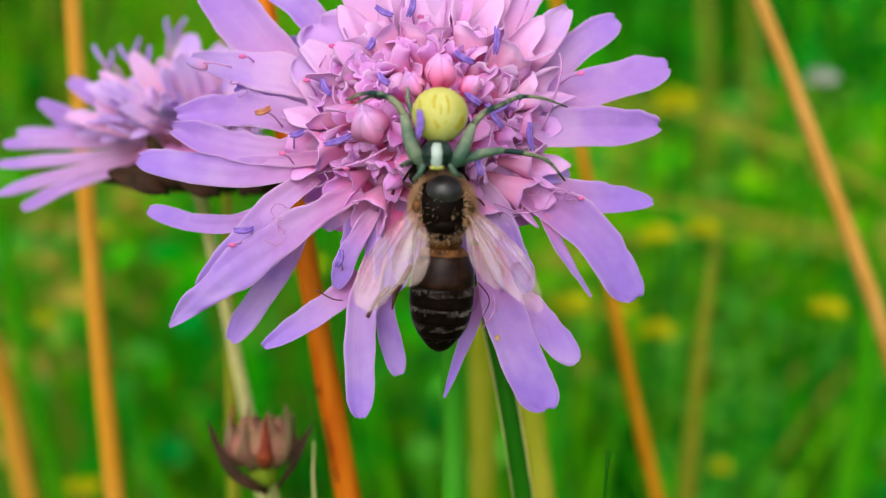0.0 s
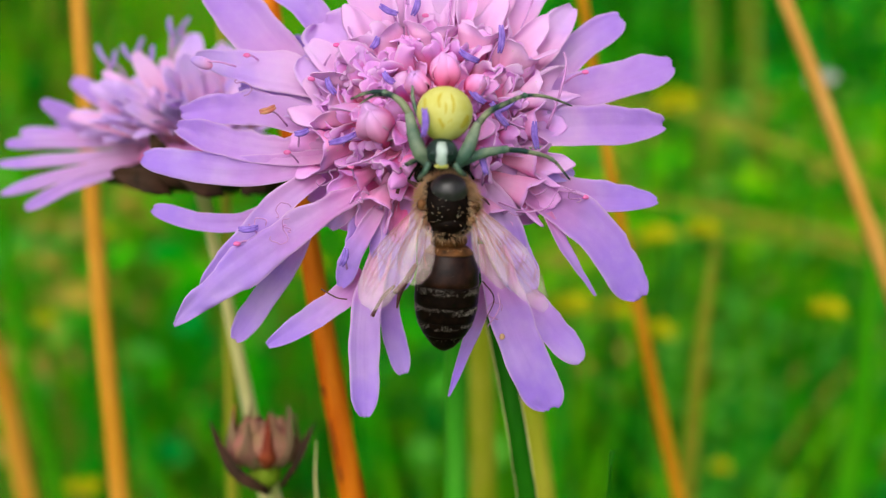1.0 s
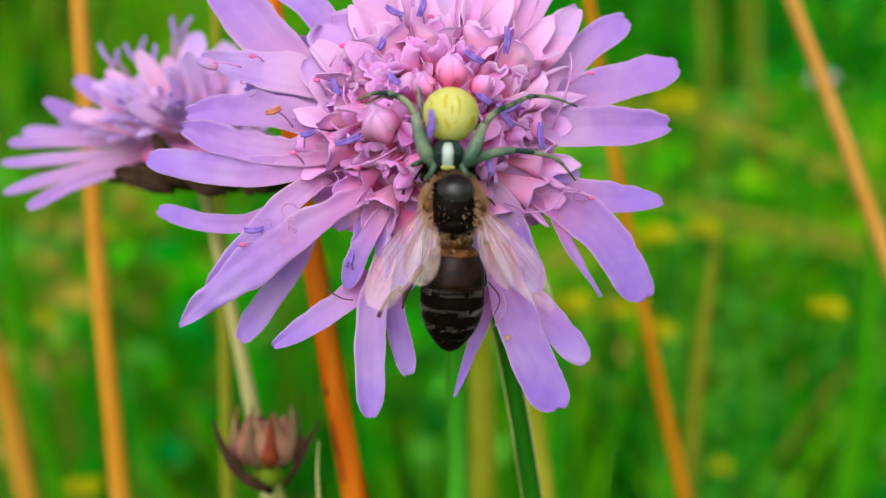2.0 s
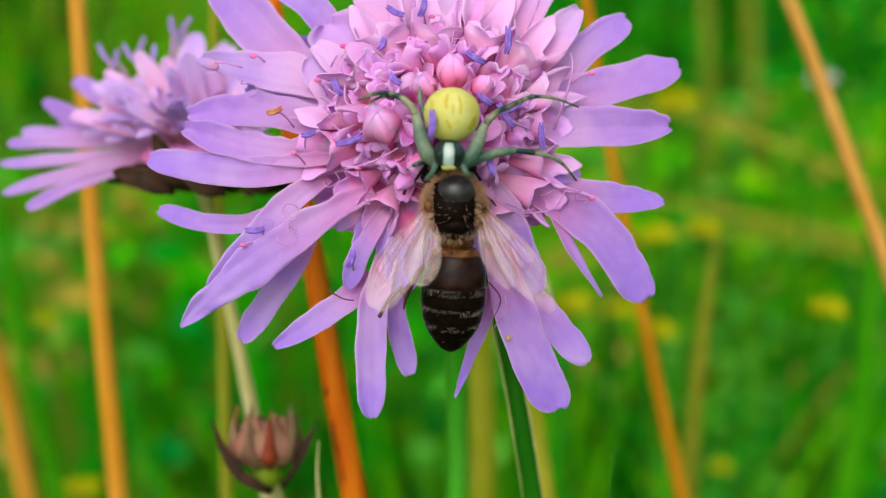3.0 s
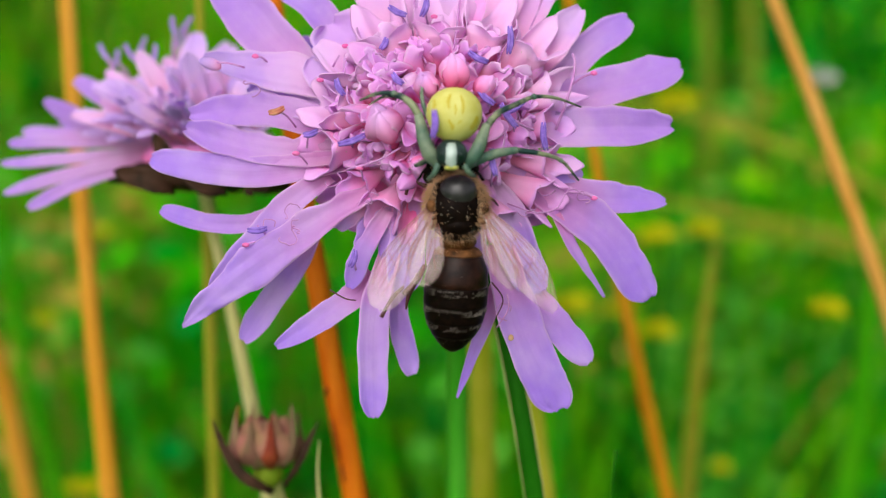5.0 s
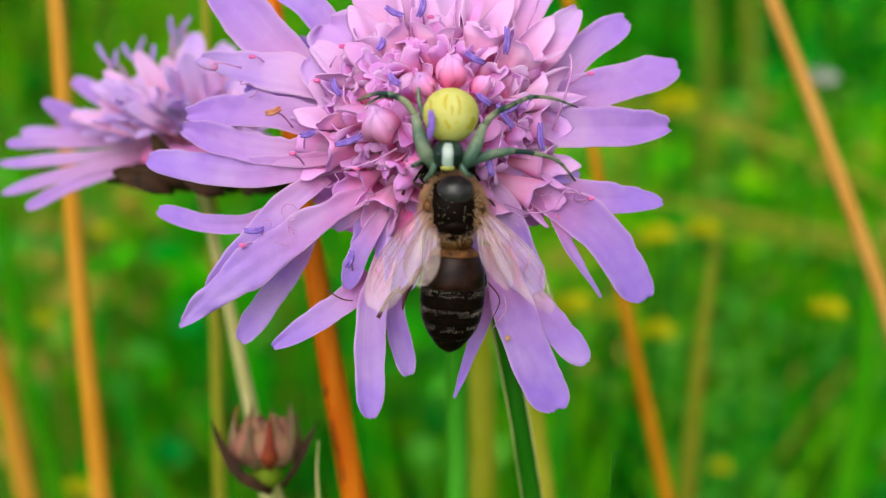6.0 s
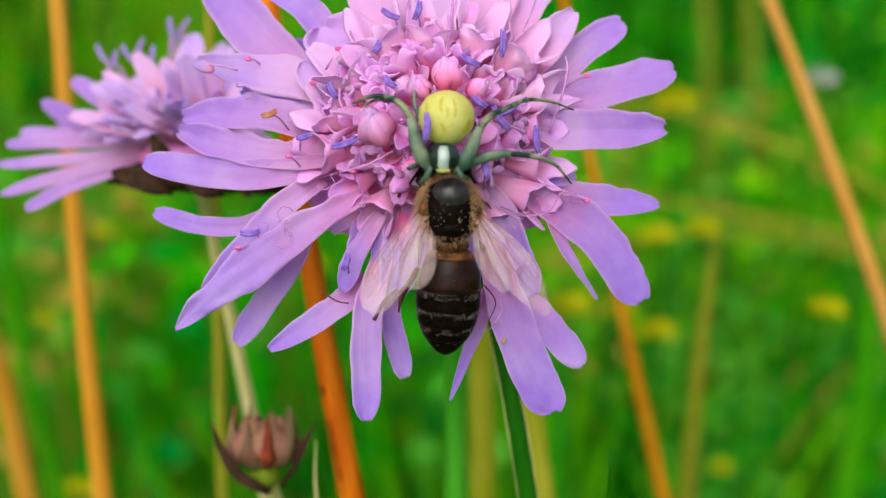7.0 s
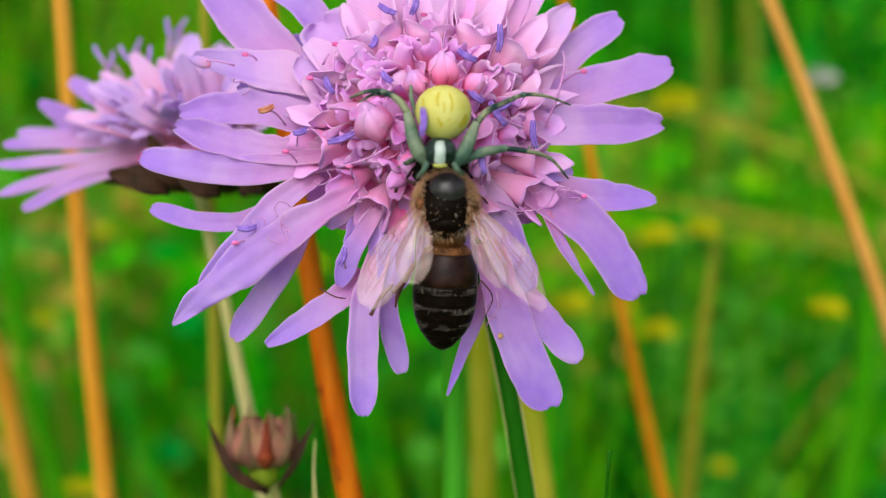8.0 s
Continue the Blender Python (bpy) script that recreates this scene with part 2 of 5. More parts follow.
def part(name, shape, material, parent, label="", kind="", smooth=True):
    """One mesh under a thing or part; the shape is given in the flower's space."""
    top = parent
    while top.parent:
        top = top.parent
    b = np.array(top["base"])
    me = bpy.data.meshes.new(name)
    me.from_pydata([tuple((np.array(q) - b) * 0.001) for q in shape.v], [], shape.f)
    layer = me.uv_layers.new(name="UVMap")
    idx = np.empty(len(me.loops), int)
    me.loops.foreach_get("vertex_index", idx)
    layer.data.foreach_set("uv", np.array(shape.uv, float)[idx].ravel())
    me.materials.append(material)
    if smooth:
        me.polygons.foreach_set("use_smooth", [True] * len(me.polygons))
    me.update()
    ob = new(name, me)
    ob.parent = parent
    return tagged(ob, label, "", "", kind)


def curve_through(points, n):
    """A smooth line through the points, n samples, even where they lie unevenly far apart."""
    p = [vec(q) for q in points]
    k = len(p)
    way = [unit(unit(p[min(i + 1, k - 1)] - p[i] if i < k - 1 else p[i] - p[i - 1]) + unit(p[i] - p[max(i - 1, 0)] if i > 0 else p[1] - p[0])) for i in range(k)]
    out = []
    for t in np.linspace(0, k - 1, n):
        i = min(int(t), k - 2)
        u, span = t - i, float(np.linalg.norm(p[i + 1] - p[i]))
        out.append((2 * u ** 3 - 3 * u * u + 1) * p[i] + (u ** 3 - 2 * u * u + u) * span * way[i]
                   + (3 * u * u - 2 * u ** 3) * p[i + 1] + (u ** 3 - u * u) * span * way[i + 1])
    return np.array(out)


def tube(shape, points, radii, n=10, sides=8, flat=1.0, rough=0.0, seed=0):
    """A round stalk through points; radii are spread along it."""
    c = curve_through(points, n)
    r = np.interp(np.linspace(0, 1, n), np.linspace(0, 1, len(radii)), radii)
    tang = np.gradient(c, axis=0)
    side = None
    verts, uvs, faces = [], [], []
    rng = np.random.default_rng(seed)
    for i in range(n):
        t = unit(tang[i])
        ref = side if side is not None else (vec(1, 0, 0) if abs(t[0]) < 0.8 else vec(0, 1, 0))
        side = unit(ref - t * np.dot(ref, t))
        up = np.cross(t, side)
        for j in range(sides):
            a = 2 * math.pi * j / sides
            q = r[i] * (1 + rough * rng.uniform(-1, 1))
            verts.append(c[i] + q * (math.cos(a) * side + flat * math.sin(a) * up))
            uvs.append((j / sides, i / (n - 1)))
    for i in range(n - 1):
        for j in range(sides):
            k = (j + 1) % sides
            faces.append((i * sides + j, i * sides + k, (i + 1) * sides + k, (i + 1) * sides + j))
    verts += [c[0], c[-1]]
    uvs += [(0.5, 0), (0.5, 1)]
    e = n * sides
    for j in range(sides):
        k = (j + 1) % sides
        faces += [(e, k, j), (e + 1, (n - 1) * sides + j, (n - 1) * sides + k)]
    return shape.add(verts, faces, uvs)


def blade(shape, points, width, base=0.4, peak=0.65, tip=0.22, normal=(0, -1, 0.25), roll=0.0, cup=0.12, twist=0.0,
          wave=0.06, seed=0, n=18, m=9, thick=0.09, ragged=0.06, point=0.0, ruffle=0.0):
    """A petal or lobe along points: base, widest place and rounding of the tip are shares of width and length."""
    rng = np.random.default_rng(seed)
    s = np.linspace(0, 1, n)
    s = 1 - (1 - s) ** 1.35
    c = curve_through(points, 40)
    cs = np.array([[np.interp(q, np.linspace(0, 1, 40), c[:, k]) for k in range(3)] for q in s])
    tang = np.gradient(cs, axis=0)
    full = np.where(s < peak, base + (1 - base) * np.sin(np.clip(s / peak, 0, 1) * math.pi / 2) ** 1.2, 1.0)
    edge = np.clip((s - (1 - tip)) / tip, 0, 1) * 0.965
    full = full * ((1 - point) * np.sqrt(np.clip(1 - edge ** 2.8, 0, 1)) + point * (1 - edge)) * width / 2
    ph, top, bot, uvs = rng.uniform(0, 6.3, 4), [], [], []
    fold = (rng.uniform(0.01, 0.03), rng.uniform(6, 11), rng.uniform(0.02, 0.09), rng.uniform(-0.3, 0.3))
    cup = cup * rng.uniform(0.5, 1.7)
    for i in range(n):
        t = unit(tang[i])
        nn = unit(vec(normal) - t * np.dot(vec(normal), t))
        a = radians(roll + twist * s[i])
        sd = np.cross(t, nn)
        sd, nn = math.cos(a) * sd + math.sin(a) * nn, -math.sin(a) * sd + math.cos(a) * nn
        for j in range(m):
            u = -1 + 2 * j / (m - 1)
            rag = 1 + ragged * math.sin(s[i] * 9 + ph[0] + 2 * (u > 0)) + 0.5 * ragged * math.sin(s[i] * 23 + ph[1])
            h = cup * width * (u * u - 0.3) * min(1, full[i] / (width * 0.2)) + wave * width * math.sin(s[i] * 7 + ph[2] + u * 1.7)
            h += fold[0] * width * math.cos(u * fold[1] + ph[1]) * (1 - s[i] * 0.4) - fold[2] * width * (1 - 0.8 * s[i]) * math.exp(-((u - fold[3]) * 4) ** 2)
            if ruffle:
                k1 = noise.noise(tuple(cs[i] * 0.9 + sd * u * full[i] * 1.4 + vec(seed * 3.1, 0, 0)))
                k2 = noise.noise(tuple(cs[i] * 2.6 + sd * u * full[i] * 2.6 + vec(0, seed * 1.7, 5)))
                h += ruffle * width * (0.16 * k1 * (0.4 + u * u) + 0.05 * k2)
                rag += ruffle * (0.16 * k1 + 0.07 * k2) * abs(u)
            pt = cs[i] + sd * u * full[i] * rag + nn * h
            pt = pt + t * width * ragged * 1.6 * edge[i] * full[i] / width * 2 * (math.sin(u * 4.5 + ph[3]) + 0.6 * math.sin(u * 9 + ph[0]))
            th = thick * (1 - 0.75 * u * u) * 0.5 + 0.008
            top.append(pt + nn * th)
            bot.append(pt - nn * th)
            uvs.append((0.5 + u / 2, s[i]))
    faces, k = [], n * m
    for i in range(n - 1):
        for j in range(m - 1):
            a, b, d, e = i * m + j, i * m + j + 1, (i + 1) * m + j + 1, (i + 1) * m + j
            faces += [(a, b, d, e), (k + e, k + d, k + b, k + a)]
        for j in (0, m - 1):
            a, e = i * m + j, (i + 1) * m + j
            faces.append((a, e, k + e, k + a) if j == 0 else (e, a, k + a, k + e))
    for j in range(m - 1):
        faces.append((j + 1, j, k + j, k + j + 1))
        a = (n - 1) * m + j
        faces.append((a, a + 1, k + a + 1, k + a))
    return shape.add(top + bot, faces, uvs + uvs)


def ball(shape, centre, radii, axis=(0, 0, 1), rings=14, segs=18, profile=None, side=(1, 0, 0)):
    """A rounded body: radii along side, across and along axis; profile(s, a) scales the girth."""
    w = unit(vec(axis))
    u = unit(vec(side) - w * np.dot(vec(side), w))
    x = np.cross(w, u)
    verts, uvs, faces = [], [], []
    for i in range(rings + 1):
        th = math.pi * i / rings
        for j in range(segs):
            a = 2 * math.pi * j / segs
            g = profile(i / rings, a) if profile else 1.0
            verts.append(vec(centre) + g * math.sin(th) * (radii[0] * math.cos(a) * u + radii[1] * math.sin(a) * x) - radii[2] * math.cos(th) * w)
            uvs.append((j / segs, i / rings))
    for i in range(rings):
        for j in range(segs):
            k = (j + 1) % segs
            faces.append((i * segs + j, i * segs + k, (i + 1) * segs + k, (i + 1) * segs + j))
    return shape.add(verts, faces, uvs)


def hairs(shape, roots, ways, length, radius, bend, seed):
    """Short tapering hairs, three-sided."""
    rng = np.random.default_rng(seed)
    for p, d in zip(roots, ways):
        d = unit(vec(d) + rng.normal(0, 0.35, 3))
        ln = length * rng.uniform(0.5, 1.2)
        mid = vec(p) + d * ln * 0.55
        end = mid + unit(d + vec(bend) * rng.uniform(0.2, 1)) * ln * 0.5
        s = unit(np.cross(d, rng.normal(0, 1, 3)))
        x = np.cross(d, s)
        q = [vec(p) + radius * (math.cos(a) * s + math.sin(a) * x) for a in (0, 2.1, 4.2)]
        q += [mid + 0.7 * radius * (math.cos(a) * s + math.sin(a) * x) for a in (0, 2.1, 4.2)] + [end]
        shape.add(q, [(0, 1, 4, 3), (1, 2, 5, 4), (2, 0, 3, 5), (3, 4, 6), (4, 5, 6), (5, 3, 6)])
    return shape


def to_ground(p, lean=(0, 0, 0)):
    """The spot on the ground below a point of the flower's space, moved by lean (world millimetres)."""
    w = PLACE @ Vector([q * 0.001 for q in p])
    w = Vector((w.x + lean[0] * 0.001, w.y + lean[1] * 0.001, -0.004))
    return tuple(q * 1000 for q in PLACE.inverted() @ w)


def root_of(points):
    """Two more points of a stem: one further down its line, and its foot on the ground."""
    d = unit(vec(points[-1]) - vec(points[-2]))
    low = vec(points[-1]) + d * 25
    return low, to_ground(low + d * 50)


# ---------- ground ----------
def build_ground():
    rng = np.random.default_rng(3)
    s, n = Shape(), 40
    xs = np.sign(np.linspace(-1, 1, n)) * np.abs(np.linspace(-1, 1, n)) ** 4 * 400
    v = [(x, y, float(rng.uniform(-0.012, 0.012)) if abs(x) < 3 and abs(y) < 3 else 0.0) for y in xs for x in xs]
    f = [(i * n + j, i * n + j + 1, (i + 1) * n + j + 1, (i + 1) * n + j) for i in range(n - 1) for j in range(n - 1)]
    me = bpy.data.meshes.new("ground")
    me.from_pydata(v, [], f)
    me.materials.append(SOIL)
    tagged(new("ground", me), "dark green mossy meadow ground under tall grass", "ground", kind="structure")


build_ground()


def meadow(name, count, near, far, tall, wide, material, label, seed, lean=0.25, spread=0.8, patch=None, region=None, around=False):
    """Grass blades between two distances behind the flower, all over the width of the view and beyond."""
    rng = np.random.default_rng(seed)
    verts, faces = [], []
    for i in range(count):
        y = near + (far - near) * rng.uniform() ** 0.8
        x = rng.uniform(-1, 1) * (0.05 + spread * (y + 0.08))
        if region:
            x, y = rng.uniform(region[0], region[1]), rng.uniform(region[2], region[3])
        if around and ((y > 0.2 and abs(x) < 0.05 + 0.8 * (y + 0.08)) or math.hypot(x, y) < 0.35 or math.hypot(x, y - 0.5) > 2.1 + rng.uniform(-0.9, 0.6)):
            continue
        if abs(x) < 0.16 and -0.2 < y < 0.2:
            continue
        if patch is not None and noise.noise((x * 9 + seed, y * 7, 0.3 * seed)) < patch:
            continue
        h = tall * rng.uniform(0.72, 1.1)
        a = rng.uniform(0, 6.28)
        bend = rng.normal(0, lean) * h
        bx, by = math.cos(a) * bend, math.sin(a) * bend
        f = rng.uniform(0, 3.14)
        fx, fy, w = math.cos(f), math.sin(f) * 0.6, wide * rng.uniform(0.5, 1.3) / 2
        k, rows = len(verts), 7
        for r in range(rows):
            t = r / (rows - 1)
            px, py, pz = x + bx * t ** 2, y + by * t ** 2, h * (t - 0.3 * min(1.0, abs(bend / h)) * t ** 3)
            ww = w * (1 - t ** 2.5) + 0.0002
            verts += [(px - fx * ww, py - fy * ww, pz), (px + fy * ww * 0.35, py - fx * ww * 0.35, pz), (px + fx * ww, py + fy * ww, pz)]
        for r in range(rows - 1):
            b = k + r * 3
            faces += [(b, b + 1, b + 4, b + 3), (b + 1, b + 2, b + 5, b + 4)]
    me = bpy.data.meshes.new(name)
    me.from_pydata(verts, [], faces)
    me.polygons.foreach_set("use_smooth", [True] * len(me.polygons))
    me.materials.append(material)
    return tagged(new(name, me), label, "grass", kind="stuff")


def herbs(name, count, low, high, size, material, label, seed, patch, depth=(0.26, 1.7), side=None):
    """Small oval leaves at many heights and turns, in loose clumps."""
    rng = np.random.default_rng(seed)
    verts, faces = [], []
    while len(faces) < count * 8:
        y = depth[0] + (depth[1] - depth[0]) * rng.uniform() ** 1.3
        x = rng.uniform(-1, 1) * (0.05 + 0.5 * (y + 0.08))
        if side:
            x = rng.uniform(*side)
        if noise.noise((x * 22 + seed, y * 16, 0.7 * seed)) < patch:
            continue
        z = rng.uniform(low, high)
        t = Euler((rng.normal(0, 0.7), rng.normal(0, 0.7), rng.uniform(0, 6.28))).to_matrix()
        ln, w, k = size * rng.uniform(0.6, 1.4), size * rng.uniform(0.22, 0.4), len(verts)
        for r in range(5):
            q = r / 4
            ww = w * math.sin(math.pi * (0.06 + 0.9 * q)) ** 0.8
            for u in (-1, 0, 1):
                p = t @ Vector((u * ww, ln * q, 0.25 * ww * abs(u) - 0.2 * ln * q * q))
                verts.append((x + p.x, y + p.y, z + p.z))
        for r in range(4):
            a = k + r * 3
            faces += [(a, a + 1, a + 4, a + 3), (a + 1, a + 2, a + 5, a + 4)]
    me = bpy.data.meshes.new(name)
    me.from_pydata(verts, [], faces)
    me.polygons.foreach_set("use_smooth", [True] * len(me.polygons))
    me.materials.append(material)
    return tagged(new(name, me), label, "meadow plants", kind="stuff")


meadow("grass", 15500, 0.22, 2.4, 0.335, 0.005, GRASS, "lush green meadow grass in dense tufts", 11, 0.3)
meadow("grass", 2500, 0.24, 2.0, 0.34, 0.005, GRASS_LIGHT, "pale yellowish green grass blades among the meadow", 12, 0.35, patch=0.1)
meadow("grass", 800, 0.2, 2.0, 0.36, 0.003, GRASS_DRY, "dry straw-coloured grass blades among the meadow", 13, 0.5, patch=0.0)
herbs("meadow_herbs", 3600, 0.2, 0.33, 0.012, GRASS, "deep green small-leaved meadow herbs", 21, 0.0)
herbs("meadow_herbs", 1700, 0.22, 0.33, 0.011, GRASS_SAGE, "grey-green small-leaved meadow herbs", 22, 0.15)
herbs("meadow_herbs", 1500, 0.24, 0.33, 0.010, GRASS_LIGHT, "yellow-green small-leaved meadow herbs", 23, 0.15)
meadow("grass", 17000, 0, 0, 0.23, 0.008, GRASS, "lush green meadow grass all round", 31, 0.4, region=(-2.6, 2.6, -2.0, 3.4))
meadow("grass", 42000, 0, 0, 0.30, 0.006, GRASS, "lush green meadow grass in dense tufts", 32, 0.35, region=(-2.6, 2.6, -2.0, 3.0), around=True)
meadow("grass", 5000, 0, 0, 0.32, 0.005, GRASS_LIGHT, "pale yellowish green grass blades among the meadow", 33, 0.35, region=(-2.6, 2.6, -2.0, 3.0), around=True)
meadow("grass", 6000, 0, 0, 0.32, 0.006, GRASS_DEEP_SHADE, "tall deep green grass", 34, 0.35, region=(-2.6, 2.6, -2.0, 3.0), around=True)
# clumps that stand apart from the rest; the deep green ones darken chosen patches
meadow("grass", 90, 0, 0, 0.40, 0.009, GRASS_DEEP_SHADE, "tall deep green grass", 66, 0.25, region=(0.085, 0.135, 0.58, 0.76))
meadow("grass", 45, 0, 0, 0.40, 0.008, GRASS_DEEP_SHADE, "tall deep green grass", 67, 0.15, region=(0.17, 0.2, 0.6, 0.8))
# low dark tufts: the shade of gaps put into the grass colour
meadow("grass", 150, 0, 0, 0.262, 0.008, GRASS_DEEP_SHADE, "low tuft of green grass darkened like shaded gaps", 61, 0.3, region=(0.03, 0.085, 0.25, 0.36))
meadow("grass", 200, 0, 0, 0.25, 0.008, GRASS_DEEP_SHADE, "low tuft of green grass darkened like shaded gaps", 62, 0.3, region=(-0.075, -0.005, 0.25, 0.34))
meadow("grass", 260, 0, 0, 0.29, 0.006, GRASS_LIGHT, "low tuft of yellow-green grass", 64, 0.5, region=(-0.18, -0.085, 0.28, 0.45))
meadow("grass", 240, 0, 0, 0.30, 0.005, GRASS_DRY, "low tuft of straw-coloured grass", 65, 0.6, region=(-0.18, -0.085, 0.28, 0.45))
meadow("grass", 130, 0, 0, 0.34, 0.005, GRASS_LIGHT, "tuft of yellow-green grass", 16, 0.5, region=(0.05, 0.22, 0.25, 0.6))
meadow("grass", 60, 0, 0, 0.35, 0.003, GRASS_DRY, "tuft of straw-coloured grass", 17, 0.7, region=(0.05, 0.22, 0.25, 0.6))
herbs("meadow_herbs", 420, 0.305, 0.342, 0.008, GRASS_LIGHT, "yellow-green flowering tops of meadow herbs", 51, 0.0, (0.25, 0.42), (0.03, 0.17))
herbs("meadow_herbs", 150, 0.305, 0.345, 0.007, GRASS_DRY, "faded straw-coloured tops of meadow herbs", 52, 0.0, (0.25, 0.42), (0.03, 0.17))
herbs("meadow_herbs", 130, 0.285, 0.33, 0.008, GRASS_DRY, "faded straw-coloured tops of meadow herbs", 54, 0.0, (0.2, 0.36), (-0.13, -0.065))
herbs("meadow_herbs", 240, 0.265, 0.325, 0.007, GRASS_SAGE, "pale grey-green tops of meadow herbs", 55, 0.0, (0.26, 0.42), (0.03, 0.115))
herbs("meadow_herbs", 90, 0.265, 0.325, 0.007, GRASS_DRY, "faded straw-coloured tops of meadow herbs", 56, 0.0, (0.26, 0.42), (0.03, 0.115))
herbs("meadow_herbs", 380, 0.24, 0.315, 0.006, GRASS_SAGE, "pale grey-green tops of meadow herbs", 53, 0.1, (0.24, 0.36), (0.07, 0.135))
meadow("grass", 230, 0, 0, 0.41, 0.009, GRASS_DEEP_SHADE, "tall deep green grass", 41, 0.3, region=(0.1, 0.6, 0.5, 1.0))
meadow("grass", 460, 0, 0, 0.43, 0.008, GRASS_DEEP_SHADE, "tall deep green grass", 42, 0.3, region=(-0.38, -0.235, 0.5, 0.74))
meadow("grass", 70, 0, 0, 0.40, 0.004, GRASS_DRY, "tuft of straw-coloured grass", 44, 0.4, region=(-0.26, -0.12, 0.34, 0.6))
meadow("grass", 70, 0, 0, 0.335, 0.005, GRASS_LIGHT, "tuft of yellow-green grass", 19, 0.35, region=(0.005, 0.07, 0.2, 0.34))
meadow("grass", 1100, 0, 0, 0.36, 0.008, GRASS_LIGHT, "tuft of yellow-green grass", 18, 0.4, region=(-0.3, -0.1, 0.45, 0.95))
meadow("grass", 240, 0, 0, 0.37, 0.006, GRASS_DRY, "tuft of straw-coloured grass", 45, 0.4, region=(-0.3, -0.1, 0.45, 0.95))


# ---------- dry stalks and other stems behind the flower ----------
def stalk(name, label, points, radii, material, category="stalk", group=""):
    low, base = root_of(points)
    ob = thing(name, base, label, category, group)
    s = Shape()
    tube(s, list(points) + [low, base], list(radii) + [radii[-1]] * 2, 30, 10, 1.0, 0.05, 1)
    part("stem", s, material, ob)
    return ob


stalk_left = stalk("dry_stalk", "upright dry orange grass stalk in the meadow", [(-34.93, 36, 43.97), (-34.72, 40, 23.34), (-33.89, 43, 0.05), (-32.52, 47, -25.78)],
                   [0.42, 0.79, 0.86, 1], STRAW, "stalk", "dry stalks")
stalk_mid = stalk("dry_stalk", "thick rust-orange dry stalk with dark specks behind the flower", [(-15.21, 17, 31.3), (-13.5, 18, 18.84), (-10.72, 19, 0.91), (-7.36, 21, -19.8)],
                  [0.72, 0.77, 0.86, 1.01], RUST, "stalk", "dry stalks")
stalk_thin = stalk("dry_stalk", "thin dry orange stalk among green grass", [(10.64, 46, 27.35), (14.16, 50, 9.84), (17.9, 52, -6.96), (22.99, 56, -27.1)],
                   [0.52, 0.58, 0.7, 0.78], RUST_DULL, "stalk", "dry stalks")
stalk_right = stalk("dry_stalk", "slanting dry straw-orange grass stalk", [(22.94, 42, 39.9), (31.2, 46, 24.57), (37.44, 48, 10.25), (46.56, 52, -11.64), (51.26, 55, -27.49)],
                    [0.56, 0.72, 0.79, 0.86, 0.95], STRAW_PALE, "stalk", "dry stalks")
stalk_olive = stalk("grass_stalk", "pale olive grass stalk in the meadow", [(-18.89, 28, 35.09), (-19, 32, 11.86), (-19.2, 36, -8.12), (-19.58, 40, -24.29)],
                    [0.34, 0.44, 0.55, 0.61], OLIVE_STALK, "stalk", "grass stalks")
stalk_green = stalk("grass_stalk", "bright green grass stalk below the flower", [(0.33, 16, 5.89), (0.7, 20, -6.94), (0.86, 24, -20.88)], [0.42, 0.83, 0.89], GREEN_STALK, "stalk", "grass stalks")
stalk("grass_stalk", "pale yellow-green grass stalk below the flower", [(3.07, 40, 4.82), (3.68, 46, -9.97), (4.28, 54, -27.28)], [0.95, 1.23, 1.38], OLIVE_LIGHT, "stalk", "grass stalks")
stalk("grass_stalk", "straw-yellow grass stalk below the flower", [(6.57, 34, -0.45), (7.85, 38, -13.47), (9.59, 42, -24.72)], [0.7, 1.14, 1.29], OLIVE_LIGHT, "stalk", "grass stalks")
stalk("grass_stalk", "ochre dry stalk low in the grass", [(-59.72, 85, -8.78), (-59.08, 90, -18.96), (-57.43, 95, -36.01)], [0.59, 1.29, 1.41], STRAW, "stalk", "grass stalks")
stalk("grass_stalk", "dull olive grass stalk in the distance", [(34.15, 78, 1.48), (33.59, 84, -11.66), (33.78, 96, -36.23)], [0.21, 0.95, 1.37], OLIVE_STALK, "stalk", "grass stalks")
stalk("grass_stalk", "dull olive grass stalk in the distance", [(85.15, 330, 120.22), (89.95, 340, 65.54), (94.09, 350, 8.07), (97.52, 360, -40.1)], [1.4, 2.6, 2.8, 1.2], OLIVE_DARK, "stalk", "grass stalks")
stalk("grass_stalk", "dull olive grass stalk in the distance", [(99.6, 330, 118.2), (105.4, 340, 65.5), (110.1, 350, 8.1), (112.5, 360, -40.1)], [1.2, 2.3, 2.5, 1.2], OLIVE_DARK, "stalk", "grass stalks")
for pts, w in (([(29.17, 204, 35.62), (60.14, 204, 29.17), (103, 209, 12.61), (120.35, 209, -1.18)], 9), ([(29.25, 193, 13.14), (63.96, 193, 7.56), (99, 198, -0.51), (120.72, 198, -12.5)], 9), ([(20.88, 234, -4.15), (66.63, 234, 4.43), (112.1, 234, -4.15), (145.28, 234, -25.59)], 7)):
    stalk("grass_stalk", "arching straw-pale grass stalk in the distance", pts, [w * 0.11], OLIVE_STALK, "stalk", "grass stalks")


